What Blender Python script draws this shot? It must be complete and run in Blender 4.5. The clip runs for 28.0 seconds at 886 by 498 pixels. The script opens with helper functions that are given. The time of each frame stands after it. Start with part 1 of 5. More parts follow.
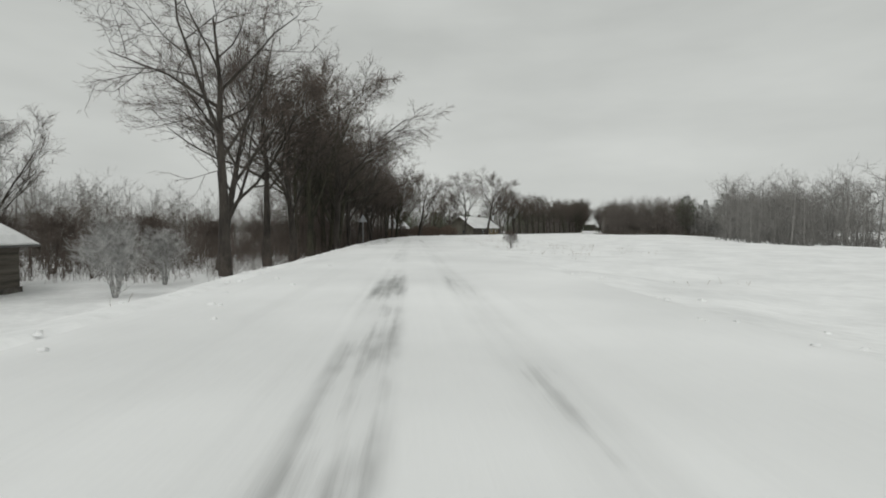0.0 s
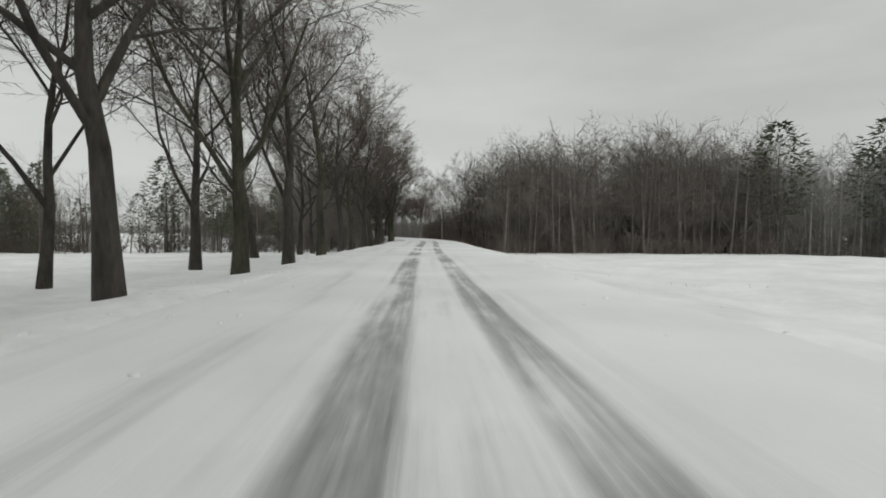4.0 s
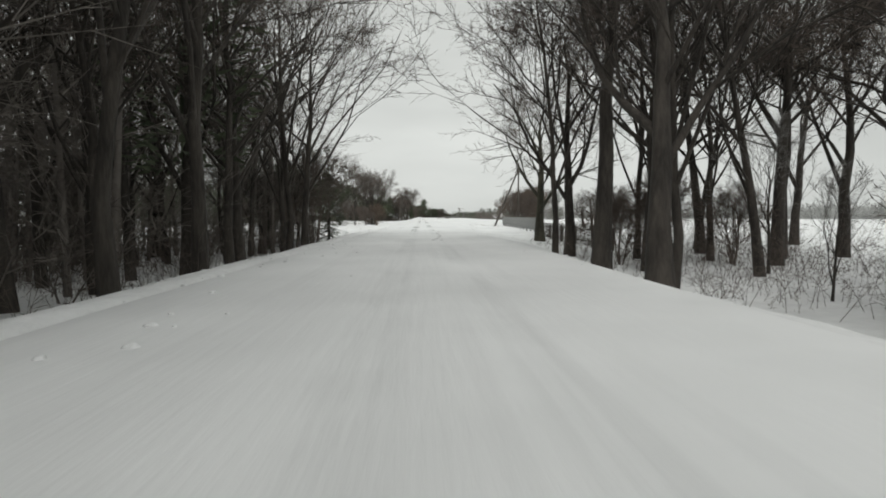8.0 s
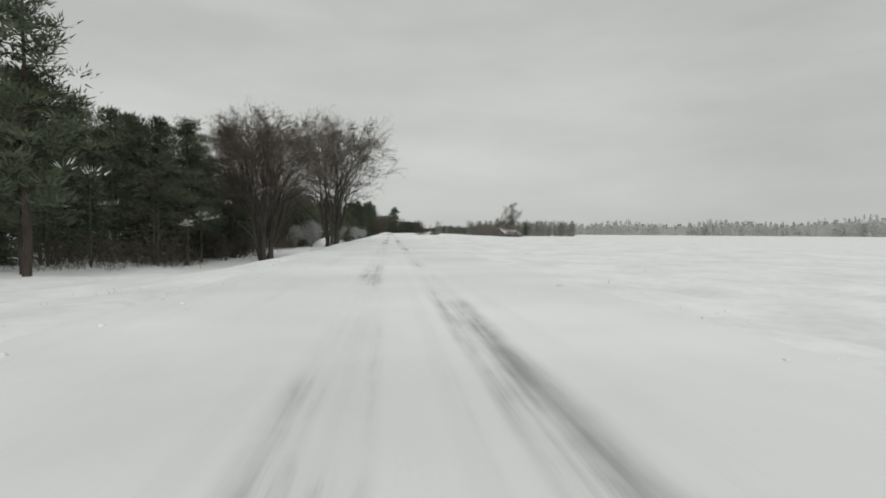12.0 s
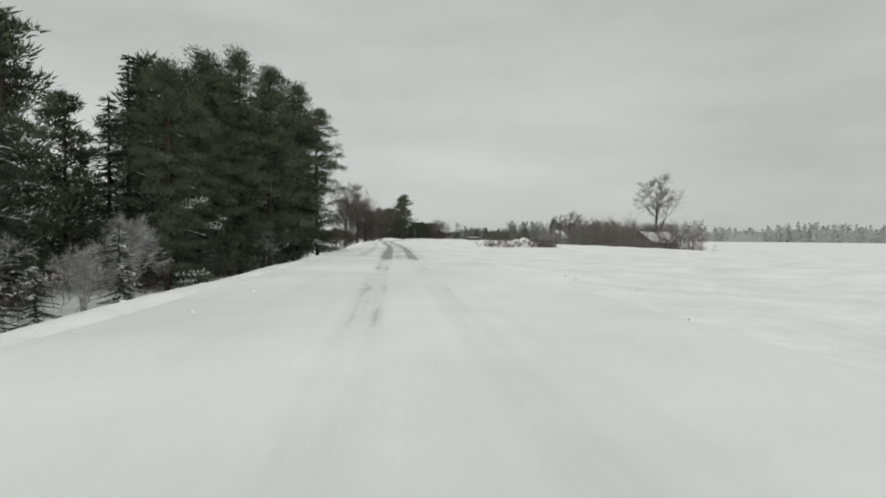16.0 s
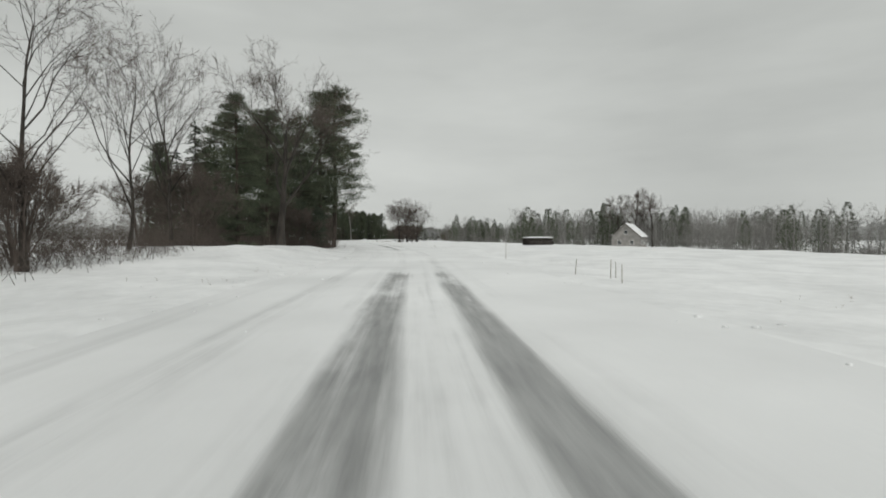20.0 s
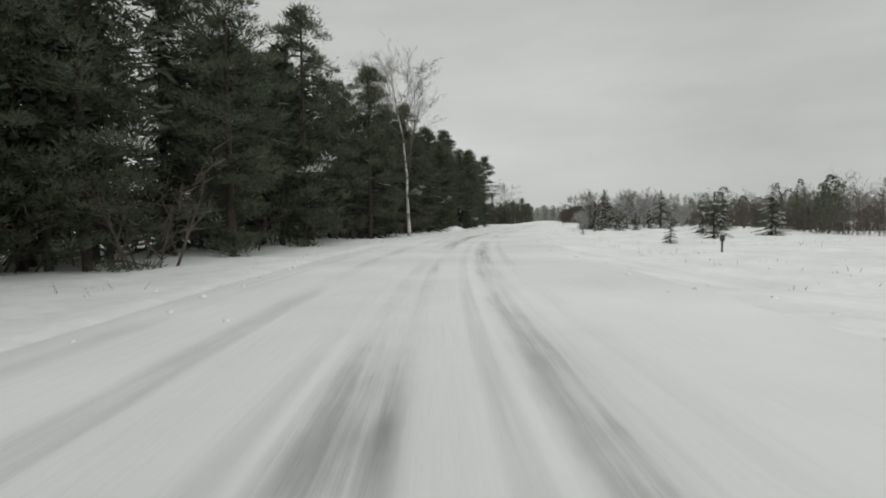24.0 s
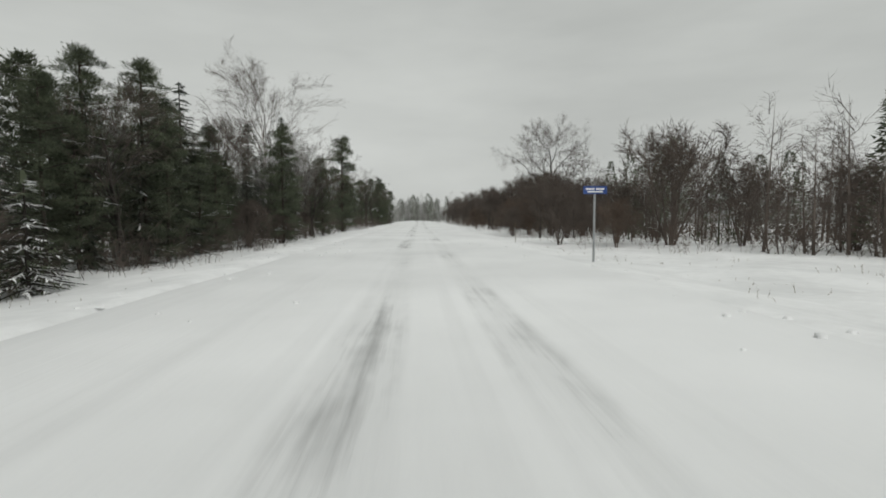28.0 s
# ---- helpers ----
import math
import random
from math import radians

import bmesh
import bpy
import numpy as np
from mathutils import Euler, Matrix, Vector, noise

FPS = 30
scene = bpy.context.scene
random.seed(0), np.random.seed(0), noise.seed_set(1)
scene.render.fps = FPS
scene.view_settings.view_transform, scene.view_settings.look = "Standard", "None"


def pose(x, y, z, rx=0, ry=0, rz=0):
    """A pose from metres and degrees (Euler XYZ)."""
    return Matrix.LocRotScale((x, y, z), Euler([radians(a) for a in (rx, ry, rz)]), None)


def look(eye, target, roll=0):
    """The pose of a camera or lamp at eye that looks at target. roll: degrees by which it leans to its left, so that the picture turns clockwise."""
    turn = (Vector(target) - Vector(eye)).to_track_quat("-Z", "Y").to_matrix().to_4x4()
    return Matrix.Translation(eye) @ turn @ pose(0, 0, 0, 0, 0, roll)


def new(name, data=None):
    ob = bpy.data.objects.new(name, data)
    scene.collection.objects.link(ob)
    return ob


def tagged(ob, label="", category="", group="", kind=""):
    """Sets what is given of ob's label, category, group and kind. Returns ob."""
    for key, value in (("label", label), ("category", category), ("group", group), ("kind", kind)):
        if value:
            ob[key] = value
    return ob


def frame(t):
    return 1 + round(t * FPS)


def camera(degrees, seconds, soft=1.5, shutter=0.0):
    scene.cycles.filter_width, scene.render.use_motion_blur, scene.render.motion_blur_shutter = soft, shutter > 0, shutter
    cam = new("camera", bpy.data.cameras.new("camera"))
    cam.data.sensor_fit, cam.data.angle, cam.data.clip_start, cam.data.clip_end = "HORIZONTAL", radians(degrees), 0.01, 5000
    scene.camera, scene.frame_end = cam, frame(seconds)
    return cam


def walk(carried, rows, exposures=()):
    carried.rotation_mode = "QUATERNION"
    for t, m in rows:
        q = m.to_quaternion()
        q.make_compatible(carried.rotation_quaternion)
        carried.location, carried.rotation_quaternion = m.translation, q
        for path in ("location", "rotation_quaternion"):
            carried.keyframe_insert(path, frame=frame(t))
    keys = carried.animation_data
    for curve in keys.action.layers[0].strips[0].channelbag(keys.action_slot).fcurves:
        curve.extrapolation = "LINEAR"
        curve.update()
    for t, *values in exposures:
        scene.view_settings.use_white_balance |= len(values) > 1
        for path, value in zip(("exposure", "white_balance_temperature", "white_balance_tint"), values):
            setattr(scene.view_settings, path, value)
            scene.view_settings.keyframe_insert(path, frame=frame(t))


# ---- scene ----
# A snowy country road driven along for about a kilometre. Places are given as
# s (metres along the road) and u (metres to the right of the driven line).
LENS, EYE, SPEED = 82.0, 1.03, 37.0
HALF = 784 / math.tan(radians(LENS / 2))

# heading of the road (radians, clockwise) along s
HEADING = [(-90, 0), (57, 0), (74, .13), (92, .365), (106, .55), (160, .55), (200, .575), (250, .31), (629, .31),
           (666, .25), (684.5, .294), (703, .334), (721.5, .395), (740, .486), (758.5, .498), (777, .41), (800, .34), (815, .30), (866, .29),
           (888, .42), (906, .54), (924, .665), (2000, .665)]
_s = np.arange(-90.0, 1500.0, 0.5)
_k = np.exp(-np.linspace(-2, 2, 33) ** 2)
_h = np.interp(_s, [a for a, b in HEADING], [b for a, b in HEADING])
_h = np.convolve(np.pad(_h, 16, mode="edge"), _k / _k.sum(), mode="valid")
_x = np.cumsum(np.sin(_h)) * 0.5
_y = np.cumsum(np.cos(_h)) * 0.5


def heading(s):
    return np.interp(s, _s, _h)


def plan(s, u):
    """World x, y of the place u metres right of the line at s."""
    h = heading(s)
    return np.interp(s, _s, _x) + u * np.cos(h), np.interp(s, _s, _y) - u * np.sin(h)


# where straight ahead lies in the view, and the lean, along the drive
AIM = [(0, 730, 408, 0), (.5, 730, 404, 0), (1, 735, 411, 0), (1.5, 735, 404, -.5), (2, 735, 398, -1.5), (2.5, 735, 386, -3), (3, 765, 416, 0),
       (3.5, 750, 420, 0), (5.5, 735, 374, 1.2), (6, 735, 358, 1), (6.5, 725, 362, 0), (7, 715, 379, 0), (7.5, 715, 384, 0), (8, 745, 384, 0),
       (8.5, 700, 411, 0), (9, 702, 411, 0), (9.5, 708, 416, 0), (10, 702, 431, .6), (10.5, 722, 431, .8), (11, 715, 421, .8), (11.5, 687, 423, .5),
       (12, 690, 411, .3), (12.5, 684, 403, 0), (13, 682, 389, 0), (13.5, 710, 392, 0), (15.5, 705, 415, .4), (16, 700, 420, .4), (16.5, 700, 404, .2),
       (17, 700, 395, .3), (17.5, 700, 386, .4), (18, 710, 399, .5), (18.5, 720, 420, 0), (19, 735, 401, 0), (19.5, 728, 401, 0), (20, 725, 420, 0),
       (20.5, 725, 418, 0), (21, 700, 397, .5), (21.5, 700, 395, -.8), (23.5, 745, 386, -.6), (24, 757, 390, -.5), (24.5, 745, 409, 0), (25, 755, 405, 0),
       (25.5, 738, 408, 0), (26, 760, 404, 0), (26.5, 755, 403, 0), (27, 740, 362, 0), (27.5, 710, 378, 0), (28, 740, 387, 0)]


def hill(s):
    """Height of the road."""
    return 0.0 * s


rows = []
for i in range(len(AIM)):
    t, vx, vy, lean = AIM[i]
    steps = [t] if i + 1 == len(AIM) else np.arange(t, AIM[i + 1][0] - 0.05, 0.1)
    for q in steps:
        w = 0 if i + 1 == len(AIM) else (q - t) / (AIM[i + 1][0] - t)
        w = w * w * (3 - 2 * w)
        a = [AIM[i][j] + (w * (AIM[i + 1][j] - AIM[i][j]) if w else 0) for j in (1, 2, 3)]
        s = SPEED * q
        x, y = plan(s, 0)
        yaw = math.degrees(heading(s)) + math.degrees(math.atan((784 - a[0]) / HALF))
        tilt = math.degrees(math.atan((441 - a[1]) / HALF))
        rows.append((float(q), pose(x, y, hill(s) + EYE, 0, 0, -yaw) @ pose(0, 0, 0, 90 - tilt, 0, 0) @ pose(0, 0, 0, 0, 0, a[2])))
cam = camera(LENS, 28.0, soft=1.8)
walk(cam, rows, [(0, 0), (3.5, 0), (4.5, .12), (5.5, .28), (6, .28), (7, .2), (8, .28), (8.5, .27), (8.9, .04), (9.2, 0), (28, 0)])

# ---- sky and light: overcast ----
world = bpy.data.worlds.new("overcast")
scene.world = world
world.use_nodes = True
nt = world.node_tree
sky = nt.nodes.new("ShaderNodeTexSky")
sky.sky_type, sky.sun_disc, sky.sun_elevation, sky.sun_rotation = "NISHITA", False, radians(28), radians(200)
sat = nt.nodes.new("ShaderNodeHueSaturation")
sat.inputs["Saturation"].default_value = 0.05
nt.links.new(sky.outputs[0], sat.inputs["Color"])
cl = nt.nodes.new("ShaderNodeTexNoise")
cl.inputs["Scale"].default_value, cl.inputs["Detail"].default_value = 1.7, 5
mp = nt.nodes.new("ShaderNodeMapping")
mp.inputs["Scale"].default_value = (1, 1, 4)
tc = nt.nodes.new("ShaderNodeTexCoord")
nt.links.new(tc.outputs["Generated"], mp.inputs[0])
nt.links.new(mp.outputs[0], cl.inputs["Vector"])
ramp = nt.nodes.new("ShaderNodeValToRGB")
ramp.color_ramp.elements[0].position, ramp.color_ramp.elements[0].color = .28, (4.45, 4.62, 4.44, 1)
ramp.color_ramp.elements[1].position, ramp.color_ramp.elements[1].color = .70, (6.0, 6.2, 5.95, 1)
nt.links.new(cl.outputs["Fac"], ramp.inputs[0])
mx = nt.nodes.new("ShaderNodeMix")
mx.data_type = "RGBA"
mx.inputs["Factor"].default_value = 0.93
nt.links.new(sat.outputs[0], mx.inputs["A"])
nt.links.new(ramp.outputs[0], mx.inputs["B"])
bg = nt.nodes["Background"]
bg.inputs["Strength"].default_value = 0.10
nt.links.new(mx.outputs["Result"], bg.inputs["Color"])
sun = new("sun", bpy.data.lights.new("sun", "SUN"))
sun.data.energy, sun.data.angle, sun.data.color = 0.95, radians(50), (1, .98, .95)
sun.matrix_world = look((0, 0, 50), (18, 45, 0))
scene.view_settings.exposure = 0.0


# ---- materials ----
def material(name, c1, c2, scale=3.0, rough=.85, bump=.3, stretch=(1, 1, 1), fine=0.0, coords="Object", bump_scale=6.0):
    """Two-scale mottled surface with relief."""
    m = bpy.data.materials.new(name)
    m.use_nodes = True
    t = m.node_tree
    b = t.nodes["Principled BSDF"]
    b.inputs["Roughness"].default_value = rough
    co = t.nodes.new("ShaderNodeTexCoord")
    mpn = t.nodes.new("ShaderNodeMapping")
    mpn.inputs["Scale"].default_value = stretch
    t.links.new(co.outputs[coords], mpn.inputs[0])
    n1 = t.nodes.new("ShaderNodeTexNoise")
    n1.inputs["Scale"].default_value, n1.inputs["Detail"].default_value = scale, 6
    n2 = t.nodes.new("ShaderNodeTexNoise")
    n2.inputs["Scale"].default_value, n2.inputs["Detail"].default_value = scale * bump_scale, 4
    for n in (n1, n2):
        t.links.new(mpn.outputs[0], n.inputs["Vector"])
    mixv = t.nodes.new("ShaderNodeMath")
    mixv.operation = "MULTIPLY_ADD"
    mixv.inputs[1].default_value, mixv.inputs[2].default_value = .45, -.2
    t.links.new(n2.outputs["Fac"], mixv.inputs[0])
    add = t.nodes.new("ShaderNodeMath")
    t.links.new(n1.outputs["Fac"], add.inputs[0])
    t.links.new(mixv.outputs[0], add.inputs[1])
    r = t.nodes.new("ShaderNodeValToRGB")
    r.color_ramp.elements[0].position, r.color_ramp.elements[0].color = .32, (*c1, 1)
    r.color_ramp.elements[1].position, r.color_ramp.elements[1].color = .68, (*c2, 1)
    t.links.new(add.outputs[0], r.inputs[0])
    t.links.new(r.outputs[0], b.inputs["Base Color"])
    bp = t.nodes.new("ShaderNodeBump")
    bp.inputs["Strength"].default_value = bump
    bp.inputs["Distance"].default_value = .05
    t.links.new(n2.outputs["Fac"], bp.inputs["Height"])
    t.links.new(bp.outputs[0], b.inputs["Normal"])
    return m


SNOW = material("snow", (.76, .77, .77), (.92, .93, .93), .45, .75, 1.0, coords="Object", bump_scale=7)
BARK = material("bark", (.022, .019, .016), (.068, .059, .050), 2.5, .95, .8, (1, 1, .25))
MOSS = material("mossy_bark", (.020, .021, .014), (.066, .062, .042), 2.0, .95, .9, (1, 1, .35))
TWIG = material("twigs", (.070, .056, .047), (.13, .106, .090), 1.2, .95, .1)
TWIG_RED = material("red_brown_twigs", (.082, .059, .046), (.145, .108, .083), 1.2, .95, .1)
# grey of young growth; in far woods this paler tone paints the haze
TWIG_GREY_AND_HAZE = material("grey_twigs_and_haze", (.15, .145, .137), (.27, .263, .25), 1.2, .95, .1)
TWIG_FROST = material("frosted_twigs", (.12, .115, .11), (.55, .55, .54), 3.5, .9, .1)
TWIG_MID = material("brown_grey_twigs", (.105, .092, .080), (.19, .170, .152), 1.2, .95, .1)
BIRCH = material("birch_bark", (.16, .15, .14), (.72, .70, .67), 1.6, .8, .3, (1, 1, 2.5))
NEEDLE = material("needles", (.046, .058, .036), (.108, .126, .078), .8, .9, .1)
NEEDLE_DARK = material("spruce_needles", (.038, .050, .036), (.086, .104, .070), .8, .9, .1)
# base colour lightened well past bare wood to imitate distance haze
FARWOOD_HAZED = material("hazed_far_woods", (.38, .385, .375), (.50, .505, .495), .05, .95, .1)
PINEBARK = material("pine_bark", (.028, .024, .021), (.075, .056, .043), 2.2, .95, .8, (1, 1, .3))
WEED = material("dry_stems", (.10, .075, .05), (.24, .19, .13), 2, .95, .1)
REED = material("dry_reeds", (.20, .115, .055), (.36, .22, .11), 2, .95, .1)


# ---- building helpers ----
class Solid:
    """Collects vertices and faces."""

    def __init__(self):
        self.v, self.f, self.n = [], [], 0

    def add(self, verts, faces):
        self.v.extend(verts)
        n = self.n
        self.f.extend([tuple(i + n for i in q) for q in faces])
        self.n += len(verts)

    def box(self, x0, x1, y0, y1, z0, z1):
        self.add([(x0, y0, z0), (x1, y0, z0), (x1, y1, z0), (x0, y1, z0), (x0, y0, z1), (x1, y0, z1), (x1, y1, z1), (x0, y1, z1)],
                 [(3, 2, 1, 0), (4, 5, 6, 7), (0, 1, 5, 4), (1, 2, 6, 5), (2, 3, 7, 6), (3, 0, 4, 7)])

    def tube(self, pts, radii, sides=5):
        """A tapering tube along pts; a zero end radius gives a point."""
        ring = []
        for i, p in enumerate(pts):
            d = pts[min(i + 1, len(pts) - 1)] - pts[max(i - 1, 0)]
            a = d.orthogonal().normalized()
            b = d.cross(a).normalized()
            if radii[i] <= 0:
                self.v.append(tuple(p))
                ring.append([self.n])
                self.n += 1
            else:
                r = []
                for k in range(sides):
                    c = 2 * math.pi * k / sides
                    self.v.append(tuple(p + radii[i] * (math.cos(c) * a + math.sin(c) * b)))
                    r.append(self.n)
                    self.n += 1
                ring.append(r)
        for q, w in zip(ring, ring[1:]):
            m = len(q)
            for k in range(m):
                if len(w) == 1:
                    self.f.append((q[k], q[(k + 1) % m], w[0]))
                else:
                    self.f.append((q[k], q[(k + 1) % m], w[(k + 1) % m], w[k]))

    def spike(self, p, d, r):
        """A thin three-sided point from p along d."""
        a = d.orthogonal().normalized() * r
        b = d.cross(a).normalized() * r
        n = self.n
        self.v.extend((tuple(p + a), tuple(p - .5 * a + .87 * b), tuple(p - .5 * a - .87 * b), tuple(p + d)))
        self.f.extend(((n, n + 1, n + 3), (n + 1, n + 2, n + 3), (n + 2, n, n + 3)))
        self.n += 4

    def twig(self, p, d, r):
        """A slim tapering twig."""
        w = d.cross(Vector((self.n % 7 - 3, self.n % 5 - 2, self.n % 3 - .9))).normalized() * r
        n = self.n
        self.v.extend((tuple(p - w), tuple(p + w), tuple(p + d)))
        self.f.append((n, n + 1, n + 2))
        self.n += 3

    def blade(self, p, d, w):
        """One needle spray."""
        n = self.n
        self.v.extend((tuple(p - w), tuple(p + w), tuple(p + d)))
        self.f.append((n, n + 1, n + 2))
        self.n += 3

    def mesh(self, name, mat, smooth=False):
        me = bpy.data.meshes.new(name)
        me.from_pydata(self.v, [], self.f)
        me.materials.append(mat)
        if smooth:
            me.polygons.foreach_set("use_smooth", [True] * len(me.polygons))
        me.update()
        return me


def leafy(leaf, white, mat):
    """Needles, with the snow lying on them, as one crown."""
    n = leaf.n
    me = bpy.data.meshes.new("crown")
    me.from_pydata(leaf.v + white.v, [], leaf.f + [tuple(i + n for i in q) for q in white.f])
    me.materials.append(mat)
    me.materials.append(SNOW)
    me.polygons.foreach_set("material_index", [0] * len(leaf.f) + [1] * len(white.f))
    return me


def part(name, data, mat, parent, label=""):
    """Links a Solid or mesh as one mesh object under a thing or part."""
    me = data if isinstance(data, bpy.types.Mesh) else data.mesh(name, mat)
    ob = new(name, me)
    ob.parent = parent
    if label:
        ob["label"] = label
    return ob


def empty(name, m, label, category, group=""):
    e = new(name)
    e.empty_display_size = .2
    e.matrix_world = m
    return tagged(e, label, category, group)


# ---- lie of the land ----
LEFT = [(-90, 1.4), (60, 1.5), (95, 1.2), (112, .6), (120, .45), (180, .3), (200, 1.1), (325, 1.0), (345, .3), (455, .3), (470, .8), (640, 1.0), (700, .8),
        (742, .4), (754, -.1), (764, -.6), (774, -.5), (784, -.05), (800, 0), (812, -.5), (832, -.45), (850, -.1), (880, .1), (968, .1), (990, .3), (1500, .4)]
RIGHT = [(-90, .2), (170, .2), (205, 1.15), (310, 1.0), (335, .15), (860, .15), (900, .3), (1500, .4)]
EDGE_L, EDGE_R = -4.1, 3.7


def lumps(x, y):
    """Gentle uneven swells of lying snow."""
    return (.5 * np.sin(x * .31 + 1.3 * np.sin(y * .17)) * np.sin(y * .23 + .7) + .3 * np.sin(x * .83 + y * .61 + 2 * np.sin(y * .11))
            + .2 * np.sin(x * 1.9 - y * 1.3 + np.sin(x * .5)) + .22 * np.sin(x * 3.7 + 2 * np.sin(y * 1.1)) * np.sin(y * 3.1 + 2 * np.sin(x * .9)))


def land(s, u):
    """Height of the ground."""
    s, u = np.asarray(s, float), np.asarray(u, float)
    x, y = plan(s, u)
    over = np.where(u < 0, EDGE_L - u, u - EDGE_R)
    depth = np.where(u < 0, np.interp(s, [a for a, b in LEFT], [b for a, b in LEFT]), np.interp(s, [a for a, b in RIGHT], [b for a, b in RIGHT]))
    w = np.clip(over / 3.2, 0, 1)
    w = w * w * (3 - 2 * w)
    far = np.clip((np.abs(u) - 30) / 40, 0, 1)
    far = far * far * (3 - 2 * far)
    amp = np.clip((over + .6) / 2.5, 0, 1) * .13
    z = -depth * w + amp * lumps(x, y) - .04 * np.clip(over + 1.2, 0, 1.2)
    return z * (1 - far) + far * (-2.2) + hill(s) * (1 - far)


def at(s, u, turn=0.0, sink=.03, scale=1.0):
    """A pose on the ground at s, u; turn in degrees from the road's heading."""
    x, y = plan(s, u)
    return Matrix.Translation((x, y, float(land(s, u)) - sink)) @ Matrix.Rotation(radians(-turn) - heading(s), 4, "Z") @ Matrix.Scale(scale, 4)


# ---- trees ----
def turned(d, angle, spin):
    """d tilted by angle, about itself by spin."""
    a = d.orthogonal().normalized()
    a.rotate(Matrix.Rotation(spin, 3, d))
    return (d * math.cos(angle) + a * math.sin(angle)).normalized()


def limb(R, wood, p, d, length, r, level, levels, up, twigs, fork, spread, twig_len, twig_r):
    """A limb with its boughs; the outermost get twigs."""
    n = 4 if level < 2 else (3 if level < 3 else 2)
    pts, radii, dirs = [p.copy()], [r], [d.copy()]
    for i in range(n):
        d = (d + Vector((R.uniform(-1, 1), R.uniform(-1, 1), R.uniform(-.6, .6))) * .27 + Vector((0, 0, up))).normalized()
        p = p + d * length / n
        pts.append(p.copy())
        radii.append(r * (1 - .76 * (i + 1) / n))
        dirs.append(d.copy())
    if level + 1 < levels:
        wood.tube(pts, radii, 5 if level == 1 else 3)
    else:
        wood.tube([pts[0], pts[1], pts[2]], [r, r * .6, 0], 3)
    kids = fork[level]
    for k in range(kids):
        q = (.22 + .78 * (k + R.uniform(.1, .9)) / kids) if level + 1 < levels else (k + R.random()) / kids
        i = min(int(q * n), n - 1)
        b = pts[i].lerp(pts[i + 1], q * n - i)
        if level + 1 < levels:
            limb(R, wood, b, turned(dirs[i + 1], R.uniform(.5, 1) * spread, R.uniform(0, 6.28)), length * R.uniform(.42, .70) * (1.15 - .45 * q),
                 max(r * (1 - .76 * q) * .6, twig_r * 1.1), level + 1, levels, up, twigs, fork, spread, twig_len, twig_r)
        else:
            t = turned(dirs[i + 1], R.uniform(.25, 1.05), R.uniform(0, 6.28)) + Vector((0, 0, up))
            t = t.normalized() * twig_len * R.uniform(.5, 1.3)
            twigs.twig(b, t, twig_r)
            twigs.twig(b + t * .45, turned(t.normalized(), R.uniform(.4, .8), R.uniform(0, 6.28)) * twig_len * R.uniform(.35, .7), twig_r * .8)
            if R.random() < .5:
                twigs.twig(b + t * .7, turned(t.normalized(), R.uniform(.4, .8), R.uniform(0, 6.28)) * twig_len * R.uniform(.35, .6), twig_r * .8)


def bare_tree(seed, height, clear, r, limbs, fork, spread, up, twig_len, twig_r, stems=1, lean=.05, open_=.22, dark=False):
    """Leafless tree: a trunk with main limbs (wood) and its fine twigs."""
    R = random.Random(seed)
    wood, twigs = Solid(), Solid()
    for st in range(stems):
        a0 = 6.28 * st / stems + R.uniform(-.3, .3)
        off = Vector((math.cos(a0), math.sin(a0), 0)) * (r * 1.5 if stems > 1 else 0)
        d = Vector((math.cos(a0) * (open_ if stems > 1 else lean), math.sin(a0) * (open_ if stems > 1 else lean), 1)).normalized()
        n, pts, radii = 7, [], []
        p = off.copy()
        rr = r / math.sqrt(stems) * R.uniform(.8, 1.1)
        top = height * R.uniform(.70, .82)
        for i in range(n + 1):
            pts.append(p.copy())
            radii.append(rr * (1.22 if i == 0 else 1) * (1 - .88 * i / n) + .012)
            d = (d + Vector((R.uniform(-1, 1), R.uniform(-1, 1), .3)) * .14).normalized()
            p = p + d * top / n
        wood.tube(pts, radii, 8 if r > .1 else 5)
        for k in range(limbs):
            q = clear + (1 - clear) * (k + R.uniform(.1, .9)) / limbs
            i = min(int(q * n), n - 1)
            b = pts[i].lerp(pts[i + 1], q * n - i)
            dd = (pts[i + 1] - pts[i]).normalized()
            limb(R, twigs if dark else wood, b, turned(dd, R.uniform(.55, 1.0) * spread, k * 2.4 + R.uniform(-.5, .5)), (height - b.z) * R.uniform(.40, .62) + height * .09,
                 max(radii[i] * R.uniform(.35, .6), twig_r * 1.5), 1, 4, up, twigs, fork, spread, twig_len, twig_r)
    return wood, twigs


